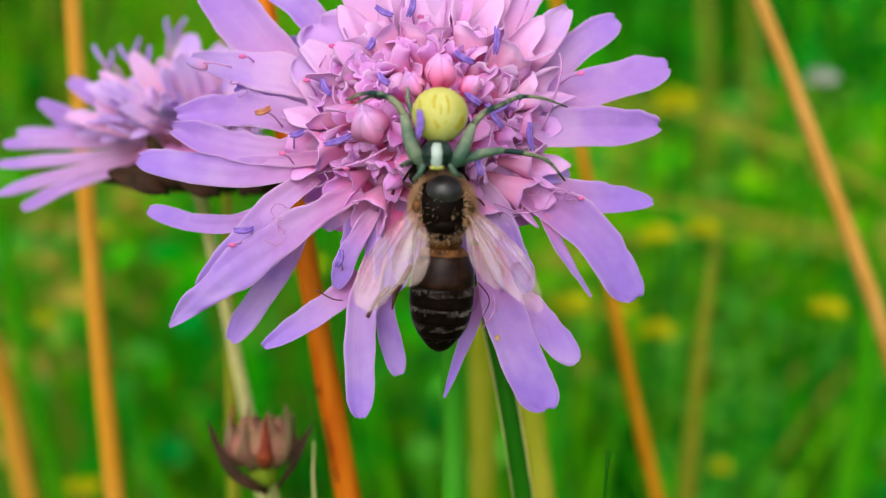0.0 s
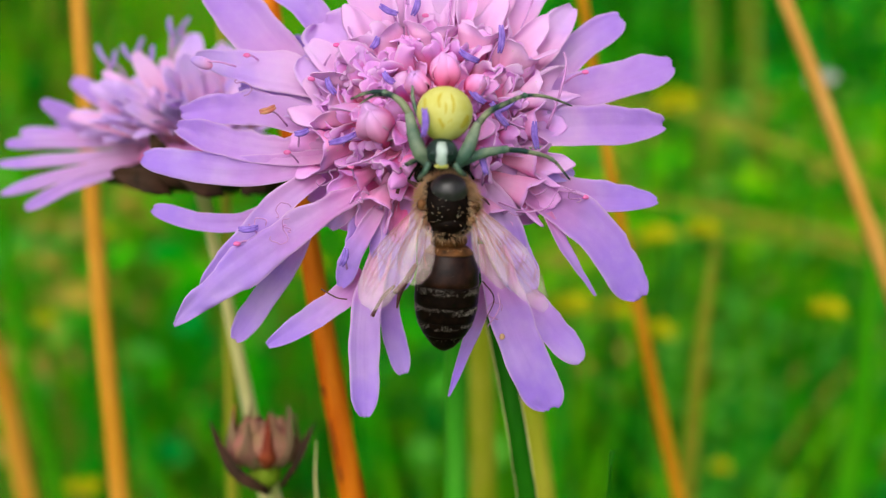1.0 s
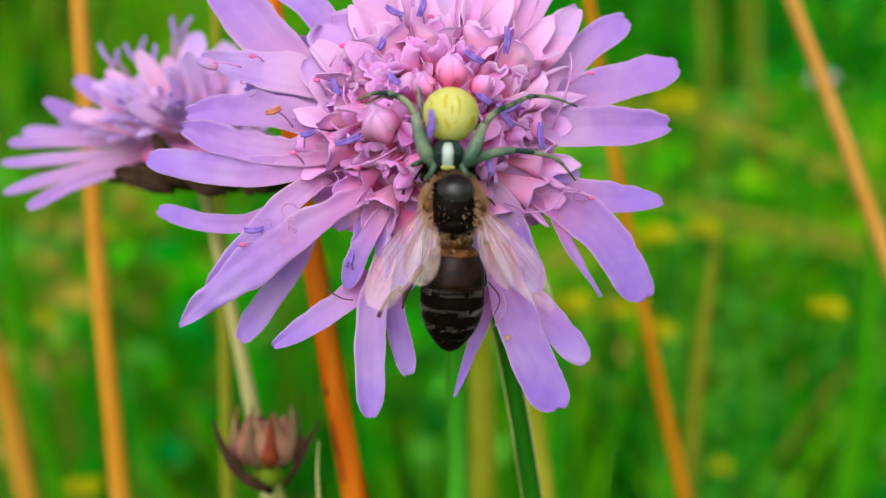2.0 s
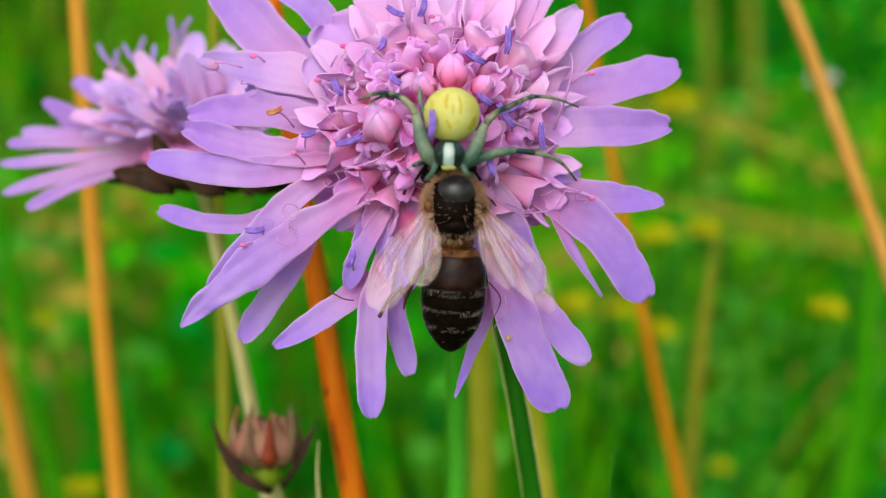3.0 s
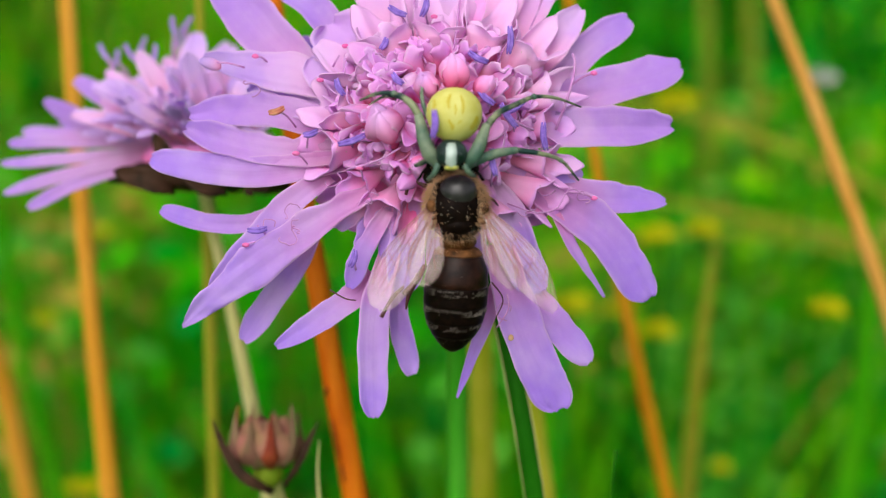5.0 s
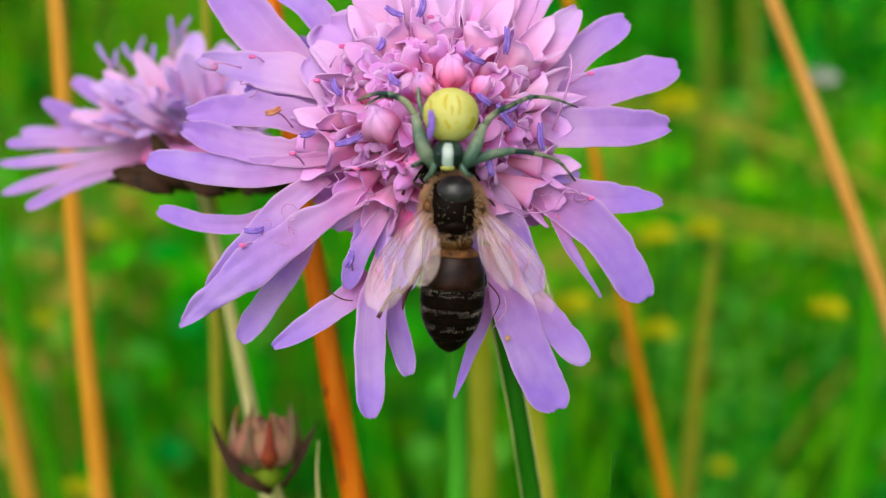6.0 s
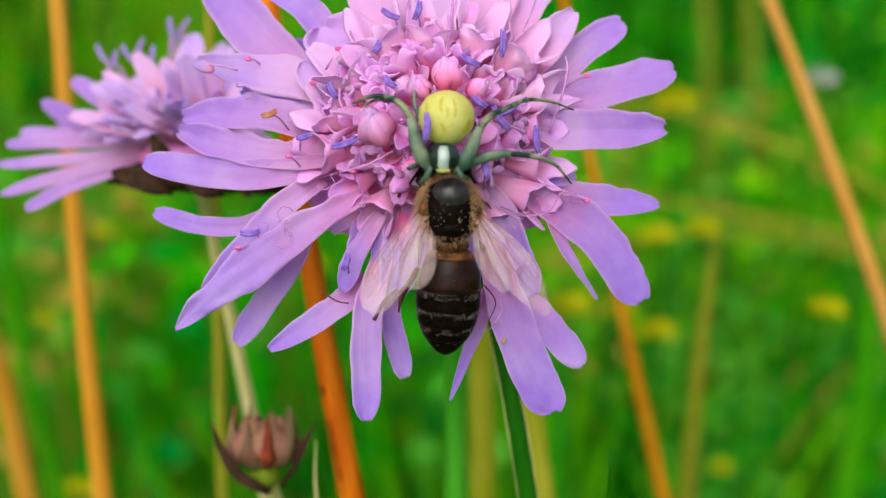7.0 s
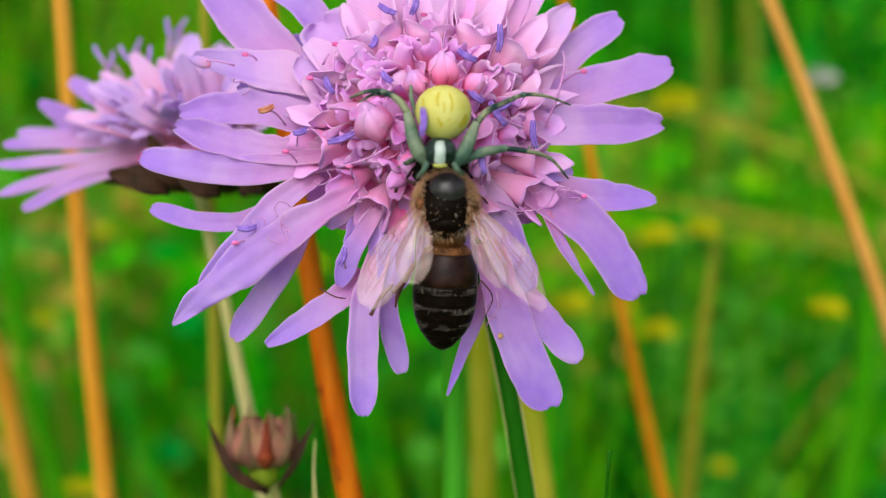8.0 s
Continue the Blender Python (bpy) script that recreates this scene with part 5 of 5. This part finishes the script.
    for k in range(6):
        t0, t1 = cuts[k], min(1.0, cuts[k + 1] + 0.03)
        s, rows, seg = Shape(), 9, 28
        verts, faces = [], []
        for i in range(rows):
            t = t0 + (t1 - t0) * i / (rows - 1)
            lift = 0.03 + 0.07 * (i / (rows - 1)) - (0.13 if i == rows - 1 and k < 5 else 0)
            g = max(0.02, girth(t) + lift - (0.06 if i == 0 else 0))
            for j in range(seg):
                q = 2 * math.pi * j / seg
                verts.append(a0 + ax * t * total + g * (math.cos(q) * sd + 0.86 * math.sin(q) * fr))
        for i in range(rows - 1):
            for j in range(seg):
                n2 = (j + 1) % seg
                faces.append((i * seg + j, i * seg + n2, (i + 1) * seg + n2, (i + 1) * seg + j))
        faces += [tuple(range(seg))[::-1], tuple(range((rows - 1) * seg, rows * seg))]
        s.add(verts, faces)
        ring = part("abdomen_ring", s, BEE_AMBER if k == 0 else BEE_BROWN if k == 1 else BEE_DARK, bee)
        s, roots, ways = Shape(), [], []
        band = {0: (0.0, 0.4, 260, BEE_HAIR), 1: (0.5, 0.9, 90, BEE_GREY), 2: (0.10, 0.36, 800, BEE_GREY), 3: (0.08, 0.36, 800, BEE_GREY), 4: (0.08, 0.40, 520, BEE_GREY), 5: (0.05, 0.4, 60, BEE_GREY)}[k]
        for _ in range(band[2]):
            t = t0 + (t1 - t0) * r.uniform(band[0], band[1])
            q = r.uniform(0, 2 * math.pi)
            if noise.noise((q * 2.2, t * 30, k * 3.0)) < -0.16:
                continue
            o = math.cos(q) * sd + 0.86 * math.sin(q) * fr
            roots.append(a0 + ax * t * total + (girth(t) + 0.04) * o)
            ways.append(o * 0.22 + ax)
        hairs(s, roots, ways, 0.14 if k else 0.32, 0.009, tuple(ax), 20 + k)
        part("hair_band", s, band[3], ring, "thin band of short hairs", "stuff")
    s = Shape()
    for k in range(60):
        d = unit(vec(r.normal(0, 0.7), -abs(r.normal(0, 1)) - 0.2, r.normal(0, 0.8)))
        ball(s, th + d * vec(1.84, 1.76, 2.04), tuple(vec(1, 1, 1.1) * r.uniform(0.010, 0.026)), (0, 0, 1), 4, 6)
    part("pollen", s, POLLEN, thorax, "pale pollen grains", "stuff")
    # wings
    for name, hinge, tip, w, hi, seed in (("forewing", (-1.49, -4.4, 2.36), (-4.61, -5, -3.36), 82, (-0.25, -0.9, 0.3), 1), ("hindwing", (-1.23, -4.2, 1.81), (-2.17, -5.2, -2.08), 66, (-0.1, -0.95, 0.2), 2),
                                          ("forewing", (1.56, -4.2, 2.24), (5.59, -4.4, -3.59), 78, (0.25, -0.9, 0.3), 3), ("hindwing", (1.49, -4, 1.66), (3.23, -4.4, -2.29), 60, (0.1, -0.95, 0.2), 4)):
        h, t = vec(hinge), vec(tip)
        mid = (h + t) / 2 + vec(0, -0.35, 0)
        s = Shape()
        width = w * 0.0343 * 0.95
        blade(s, [h, mid, t], width, 0.22, 0.68 if h[0] < 0 else 0.6, 0.42 if h[0] < 0 else 0.55, normal=hi, cup=0.03, wave=0.03, seed=seed, n=18, m=9, thick=0.012, ragged=0.02, point=0.05 if h[0] < 0 else 0.4)
        wing = part(name, s, WING, bee, "clear veined membrane")
        q = Shape()
        ball(q, h + vec(0, -0.15, 0.1), (0.3, 0.24, 0.36), (0, 0, 1), 8, 12)
        part("wing_base", q, BEE_AMBER, wing, "amber wing hinge")
        # veins just over the membrane
        along, nn = unit(t - h), unit(vec(hi))
        across = unit(np.cross(along, nn))
        ln = float(np.linalg.norm(t - h))

        def on(u, v):
            lift = -0.35 * 4 * u * (1 - u)
            w2 = width / 2 * float(np.interp(u, [0, 0.3, 0.66, 1], [0.25, 0.72, 0.97, 0.45]))
            return h + along * ln * u + across * v * w2 + vec(0, lift - 0.1, 0)
        e = 1 if across[0] * (t - h)[0] > 0 else -1
        lines = [[(0, 0.6), (0.35, 0.95), (0.7, 0.97), (0.9, 0.8)], [(0, 0.4), (0.3, 0.74), (0.62, 0.80), (0.8, 0.86)], [(0, 0.1), (0.3, 0.22), (0.6, 0.28), (0.9, 0.5)],
                 [(0, -0.2), (0.3, -0.35), (0.55, -0.45), (0.74, -0.8)], [(0.28, 0.7), (0.36, 0.5), (0.62, 0.52), (0.86, 0.66)], [(0.3, -0.1), (0.55, -0.12), (0.88, 0.1)], [(0.05, -0.45), (0.28, -0.75), (0.45, -0.9)],
                 [(0.32, 0.72), (0.34, 0.48), (0.33, 0.22)], [(0.52, 0.78), (0.55, 0.53)], [(0.56, 0.52), (0.58, 0.28), (0.62, -0.1)], [(0.36, 0.22), (0.40, -0.1), (0.42, -0.4)], [(0.68, 0.82), (0.72, 0.56), (0.74, 0.38)]]
        for vn in lines if name == "forewing" else lines[:7]:
            s = Shape()
            tube(s, [on(u, v * e) for u, v in vn], [0.026, 0.02, 0.012], 10, 5)
            part("vein", s, VEIN, wing)
    # legs
    for pts, rad in (([(-1.87, -2, -0.97), (-2.59, -2.4, -2.13), (-3.11, -2.8, -2.61)], [0.16, 0.2, 0.16]), ([(-3.11, -2.8, -2.21), (-3.82, -3, -2.93), (-4.42, -3, -3.99)], [0.1, 0.13, 0.1, 0.13]),
                     ([(-2.42, -1.6, -1.98), (-2.82, -1.6, -2.66), (-3.03, -1.5, -3.6)], [0.13, 0.16, 0.05]), ([(-1.8, -2, 3.71), (-2.69, -1.6, 4.07), (-3.03, -1.4, 3.24)], [0.16, 0.14, 0.1]),
                     ([(1.6, -2, 3.2), (2.2, -1.4, 2.9), (2.5, -0.8, 2.6)], [0.1, 0.08, 0.05]), ([(2.08, -1.6, -1.98), (2.76, -1.4, -3), (2.3, -1.2, -4.22)], [0.05, 0.035, 0.025])):
        s = Shape()
        tube(s, pts, rad, 14, 8, 1.0, 0.06, 2)
        part("leg", s, BEE_LEG, bee)
    return bee


bee = honey_bee()


# ---------- crab spider ----------
def crab_spider():
    base = (-0.3, -3, 5.97)
    sp = thing("crab_spider", base, "pale yellow crab spider with grey-green legs gripping the bee", "spider")
    c = vec((-0.19, -5, 7.59))
    s = Shape()

    def dimpled(t, a):
        g = 1 + 0.01 * math.cos(5 * a) - 0.06 * math.cos(math.pi * t)
        for t0, a0, wt, wa, deep in ((0.66, -78, 0.05, 10, 0.012), (0.66, -102, 0.05, 10, 0.012), (0.54, -74, 0.06, 8, 0.012), (0.54, -106, 0.06, 8, 0.012), (0.38, -90, 0.04, 16, 0.012), (0.43, -72, 0.04, 8, 0.012), (0.43, -108, 0.04, 8, 0.012)):
            d = (math.degrees(a) - a0 + 180) % 360 - 180
            g -= deep * math.exp(-((t - t0) / wt) ** 2 - (d / wa) ** 2)
        return g
    ball(s, c, (1.59, 1.5, 1.57), (0, 0.1, 1), 48, 72, dimpled)
    ab = part("abdomen", s, SPIDER_YELLOW, sp, "smooth pale yellow globe")
    s = Shape()
    ball(s, vec((-0.35, -5.2, 5.4)), (0.92, 0.85, 0.82), (0, -0.1, 1), 16, 22)
    cp = part("cephalothorax", s, SPIDER_DARK, sp, "dark green-black with a white stripe")
    s = Shape()
    blade(s, [(-0.32, -5.9, 5.91), (-0.35, -6.25, 5.32), (-0.35, -5.9, 4.58)], 0.62, 0.8, 0.5, 0.15, normal=(0, -1, 0), n=12, m=7, thick=0.12, cup=-0.08, wave=0)
    part("stripe", s, SPIDER_WHITE, cp)
    s = Shape()
    ball(s, vec((-0.35, -5.7, 4.57)), (0.42, 0.3, 0.16), (0, 0, 1), 8, 14)
    part("face", s, SPIDER_YELLOW, cp)
    girth = vec(1.59, 1.5, 1.57)

    def on_body(dx, dz):
        """A spot of the globe's front, given across and up in shares of its radius."""
        d = vec(dx, -math.sqrt(max(0.0, 1 - dx * dx - dz * dz)), dz)
        q = math.acos(max(-1.0, min(1.0, -d[2])))
        k = 1 - 0.06 * math.cos(q)
        return c + d * girth * vec(k, k, 1) * 1.004
    for spots, w2 in ((((-0.70, 0.50), (-0.80, 0.24), (-0.80, 0.0)), 0.30), (((0.82, -0.10), (0.76, -0.36), (0.58, -0.58)), 0.2), (((-0.20, -0.26), (-0.10, -0.44), (0.03, -0.58), (0.14, -0.46), (0.26, -0.28)), 0.15),
                      (((-0.12, 0.66), (-0.20, 0.40), (-0.17, 0.10)), 0.12), (((0.22, 0.62), (0.31, 0.28), (0.29, -0.10)), 0.11), (((0.03, 0.30), (0.05, 0.12), (0.03, -0.12)), 0.08)):
        line = curve_through([(q[0], 0.0, q[1]) for q in spots], 20)
        s, verts, rows = Shape(), [], len(line)
        for i, q in enumerate(line):
            d = unit(line[min(i + 1, rows - 1)] - line[max(i - 1, 0)])
            half = 0.5 * w2 * math.sin(math.pi * (0.06 + 0.88 * i / (rows - 1))) ** 0.6 * (1 + 0.2 * math.sin(i * 1.3))
            for u in (-1, -0.5, 0, 0.5, 1):
                verts.append(on_body(q[0] + d[2] * u * half, q[2] - d[0] * u * half))
        s.add(verts, [(5 * i + u, 5 * i + u + 1, 5 * i + u + 6, 5 * i + u + 5) for i in range(rows - 1) for u in range(4)])
        part("mark", s, SPIDER_MARK, ab, "faint ochre marking")
    for k in (-1, 1):
        for dx, dz in ((0.3, 0.1), (0.55, 0.35)):
            s = Shape()
            ball(s, vec((-0.35, -5.9, 4.93)) + vec(dx * k, 0, dz), (0.09, 0.09, 0.09), (0, 0, 1), 6, 8)
            part("eye", s, SPIDER_DARK, cp)
    legs = [([(-1.15, -5, 4.64), (-1.72, -5.4, 5.7), (-2.21, -5, 7.56)], [0.22, 0.52, 0.46, 0.3], SPIDER_LEG),
            ([(-2.18, -5, 7.59), (-2.69, -5, 8.3), (-3.61, -4.6, 8.86), (-4.67, -4.2, 8.88), (-5.61, -3.8, 8.57)], [0.3, 0.3, 0.2, 0.16, 0.07], SPIDER_LEG_DARK),
            ([(-2.32, -4.6, 7.89), (-2.97, -4.4, 8.56), (-4.03, -4, 8.81), (-5.11, -3.4, 8.36)], [0.22, 0.22, 0.14, 0.06], SPIDER_LEG_DARK),
            ([(0.51, -5, 4.58), (1.08, -5.4, 5.51), (1.67, -5, 7.02)], [0.22, 0.5, 0.44, 0.28], SPIDER_LEG),
            ([(1.6, -5, 6.89), (2.27, -5, 7.66), (3.43, -4.4, 8.3), (4.43, -3.8, 8.77), (5.8, -3, 8.8), (7.35, -2, 8.39)], [0.3, 0.26, 0.22, 0.17, 0.13, 0.06], SPIDER_LEG_DARK),
            ([(0.77, -4.8, 4.85), (1.97, -4.6, 5.38), (3.43, -4.2, 5.67)], [0.3, 0.34, 0.24], SPIDER_LEG),
            ([(3.31, -4.2, 5.67), (4.76, -3.8, 5.51), (6.06, -3, 5.17), (7.22, -2, 4.04)], [0.24, 0.2, 0.15, 0.07], SPIDER_LEG_DARK),
            ([(-1.08, -5.6, 4.79), (-1.27, -5.6, 4.32), (-1.67, -4.8, 3.95)], [0.2, 0.18, 0.1], SPIDER_LEG),
            ([(0.38, -5.6, 4.73), (0.64, -5.6, 4.32), (1, -4.8, 4.14)], [0.2, 0.18, 0.1], SPIDER_LEG),
            ([(-1.26, -4.4, 5.2), (-2.14, -4, 4.91), (-2.77, -3, 4.65)], [0.24, 0.2, 0.1], SPIDER_LEG_DARK),
            ([(-1.69, -4.2, 7.49), (-2.01, -4.2, 8.62), (-1.97, -3.4, 9.87)], [0.16, 0.13, 0.06], SPIDER_LEG)]
    g = np.random.default_rng(31)
    for k, (pts, rad, material) in enumerate(legs):
        s = Shape()
        thin = 0.86 if material is SPIDER_LEG else 0.72
        tube(s, pts, [q * thin for q in rad], 22, 12, 1.0, 0.015, k)
        leg = part("leg_segment", s, material, sp)
        if material is SPIDER_LEG_DARK and rad[0] > 0.21:
            for at, q in ((0, 1.0), (int(len(pts) / 2), 0.8)):
                s = Shape()
                ball(s, pts[at], (rad[0] * thin * q * 1.06,) * 3, (0, 0, 1), 8, 12)
                part("joint", s, SPIDER_LEG, leg, "pale leg joint")
        line = curve_through(pts, 30)
        rr = np.interp(np.linspace(0, 1, 30), np.linspace(0, 1, len(rad)), rad) * thin
        roots, ways = [], []
        for _ in range(60):
            q = g.integers(1, 29)
            d = g.normal(0, 1, 3)
            t = unit(line[q + 1] - line[q - 1])
            d = unit(d - t * np.dot(d, t))
            roots.append(line[q] + d * rr[q])
            ways.append(d + t * 0.6)
        s = Shape()
        hairs(s, roots, ways, 0.16, 0.009, (0, 0, 0), k)
        part("bristles", s, SPIDER_LEG_DARK, leg, "fine dark bristles", "stuff")
    return sp


spider = crab_spider()


# ---------- yellow blossoms in the meadow ----------
def blossom(name, spot, size, material, label, seed):
    rr = np.random.default_rng(seed)
    c = vec(spot)
    foot = to_ground(spot)
    b = thing(name, foot, label, "flower", "meadow blossoms")
    s = Shape()
    tube(s, [c, (c + vec(foot)) / 2, foot], [size * 0.06, size * 0.09], 8, 6)
    part("stem", s, STEM, b)
    for k in range(7):
        a = k * 0.9 + rr.uniform(-0.2, 0.2)
        d = vec(math.cos(a), -0.4 + 0.5 * math.sin(a * 2), math.sin(a) * 0.42)
        s = Shape()
        blade(s, [c, c + d * size * 0.3 + vec(0, 0, size * 0.05), c + d * size * rr.uniform(0.45, 0.62)], size * 0.36, 0.5, 0.6, 0.4, n=7, m=5, seed=k, thick=0.3)
        part("petal", s, material, b)
    return b


for spot, size in (((54.29, 99, -8.35), 66), ((34.56, 124, 2.39), 66), ((42.19, 124, 3.31), 60), ((35.8, 130, -13.64), 66), ((41.21, 142, 25.97), 84), ((31.19, 142, -10.73), 60),
                   ((48.94, 142, -38.51), 44), ((-68.63, 136, -12.19), 46), ((-56.04, 117, -37.33), 66), ((23.5, 148, -9.79), 70), ((-15.04, 93, 7.83), 70), ((-24.63, 148, -2.99), 60), ((-62.25, 148, 3.19), 40)):
    blossom("blossom", spot, 0.85 * size * 0.0343 * (1 + spot[1] / 74), YELLOW, "small yellow meadow blossom on a thin stem", int(spot[0] * 10) % 97)
blossom("blossom", (61.22, 124, 27.67), 50 * 0.0343 * 2.7, WHITE, "small whitish meadow blossom on a thin stem", 7)


# ---------- what moves: all sways in a light breeze ----------
def sway(ob, rows, turn=0.0):
    """Rows of seconds, millimetres to the right, millimetres up."""
    b = [q * 0.001 for q in ob["base"]]
    walk(ob, [(t, PLACE @ pose(b[0] + x * 0.001, b[1], b[2] + z * 0.001, 0, turn * x, 0)) for t, x, z in rows])


def tip_over(ob, rows):
    """Rows of seconds and millimetres to the right beside the flower; the stalk leans round its foot."""
    b = [q * 0.001 for q in ob["base"]]
    walk(ob, [(t, PLACE @ pose(*b, 0, math.degrees(math.atan2(x * 0.001, -b[2])), 0)) for t, x in rows])


def motions():
    head = [(0.0, 0, 0), (0.2, -0.03, 0), (0.3, 0.05, 0), (0.4, -0.24, -0.03), (0.5, -0.27, 0), (0.6, 0.12, -0.04), (0.7, 0.17, -0.08), (0.8, 0.1, -0.02), (1.0, 0.28, 0.07),
            (1.2, 0.48, -0.08), (1.5, 0.69, -0.2), (1.7, 0.75, -0.1), (2.3, 0.5, 0.04), (3.0, 0.68, 0.0), (3.5, 0.61, -0.02), (4.0, 0.81, -0.03), (4.5, 0.92, -0.1), (5.2, 0.75, 0.03),
            (6.0, 0.62, -0.02), (6.5, 0.61, -0.18), (7.0, 0.38, -0.17), (7.5, 0.29, 0.24), (8.0, 0.19, 0.12)]
    for ob in (flower, bee, spider):
        sway(ob, head)
    sway(flower_back, [(0.0, 0, 0), (0.5, 0.05, -0.03), (1.0, 0.23, 0.02), (1.5, 0.46, 0.12), (2.3, 0.4, 0.08), (3.0, 0.37, 0.05), (3.5, 0.37, 0.04), (4.0, 0.42, 0.04), (4.5, 0.53, 0.08), (5.2, 0.4, 0.06),
                       (6.0, 0.32, 0.05), (6.5, 0.34, 0.03), (7.0, 0.25, 0.0), (7.5, 0.2, 0.0), (8.0, 0.05, -0.03)])
    sway(bud_plant, [(0.0, 0, 0), (0.5, 0.04, 0), (1.0, 0.17, 0), (1.5, 0.38, 0.04), (3.0, 0.3, 0.02), (3.5, 0.3, 0.02), (4.0, 0.3, 0), (4.5, 0.42, 0.03), (6.0, 0.3, 0), (6.5, 0.3, 0), (7.0, 0.17, 0), (7.5, 0.12, 0), (8.0, 0.06, 0)])
    tip_over(stalk_mid, [(0.0, 0), (0.5, 0.09), (1.0, 0.35), (1.5, 0.55), (2.3, 0.5), (3.0, 0.5), (3.5, 0.5), (4.0, 0.5), (4.5, 0.62), (5.2, 0.54), (6.0, 0.5), (6.5, 0.48), (7.0, 0.28), (7.5, 0.22), (8.0, 0.13)])
    tip_over(stalk_left, [(0.0, 0), (0.5, 0.48), (1.0, 0.55), (1.5, 0.52), (2.3, 0.6), (3.0, 0.42), (3.5, -0.34), (4.0, -0.43), (4.5, -0.13), (5.2, -0.72), (6.0, -1.42), (6.5, -1.72), (7.0, -1.3), (7.5, -1.25), (8.0, -0.98)])
    tip_over(stalk_thin, [(0.0, 0), (0.5, 0.8), (1.0, 2.45), (1.5, 2.95), (2.3, 3.05), (3.0, 2.8), (3.5, 2.85), (4.0, 1.6), (4.5, 1.52), (5.2, 1.15), (6.0, 1.15), (6.5, 1.45), (7.0, 0.75), (7.5, 0.76), (8.0, 0.75)])
    tip_over(stalk_right, [(0.0, 0), (0.5, 0.74), (1.0, 2.22), (1.5, 2.75), (2.3, 2.85), (3.0, 2.65), (3.5, 2.7), (4.0, 1.8), (4.5, 1.55), (5.2, 1.1), (6.0, 1.05), (6.5, 1.36), (7.0, 0.8), (7.5, 0.78), (8.0, 0.84)])
    tip_over(stalk_olive, [(0.0, 0), (0.5, 0), (1.0, -0.1), (1.5, -0.4), (2.3, -0.6), (3.0, -0.7), (3.5, -1.75), (4.0, -1.65), (4.5, -2.2), (5.2, -1.7), (6.0, -1.35), (6.5, -1.15), (7.0, -1.08), (7.5, -1.27), (8.0, -1.5)])
    nod = [(0.0, 0), (0.5, 0.04), (1.0, 0.17), (1.5, 0.38), (2.3, 0.3), (3.0, 0.32), (3.5, 0.3), (4.0, 0.3), (4.5, 0.4), (5.2, 0.33), (6.0, 0.3), (6.5, 0.3), (7.0, 0.16), (7.5, 0.12), (8.0, 0.06)]
    for ob in (stalk_green, tip_pale):
        tip_over(ob, nod)
    tip_over(tip_dark, [(t, x * 1.45) for t, x in nod])


motions()
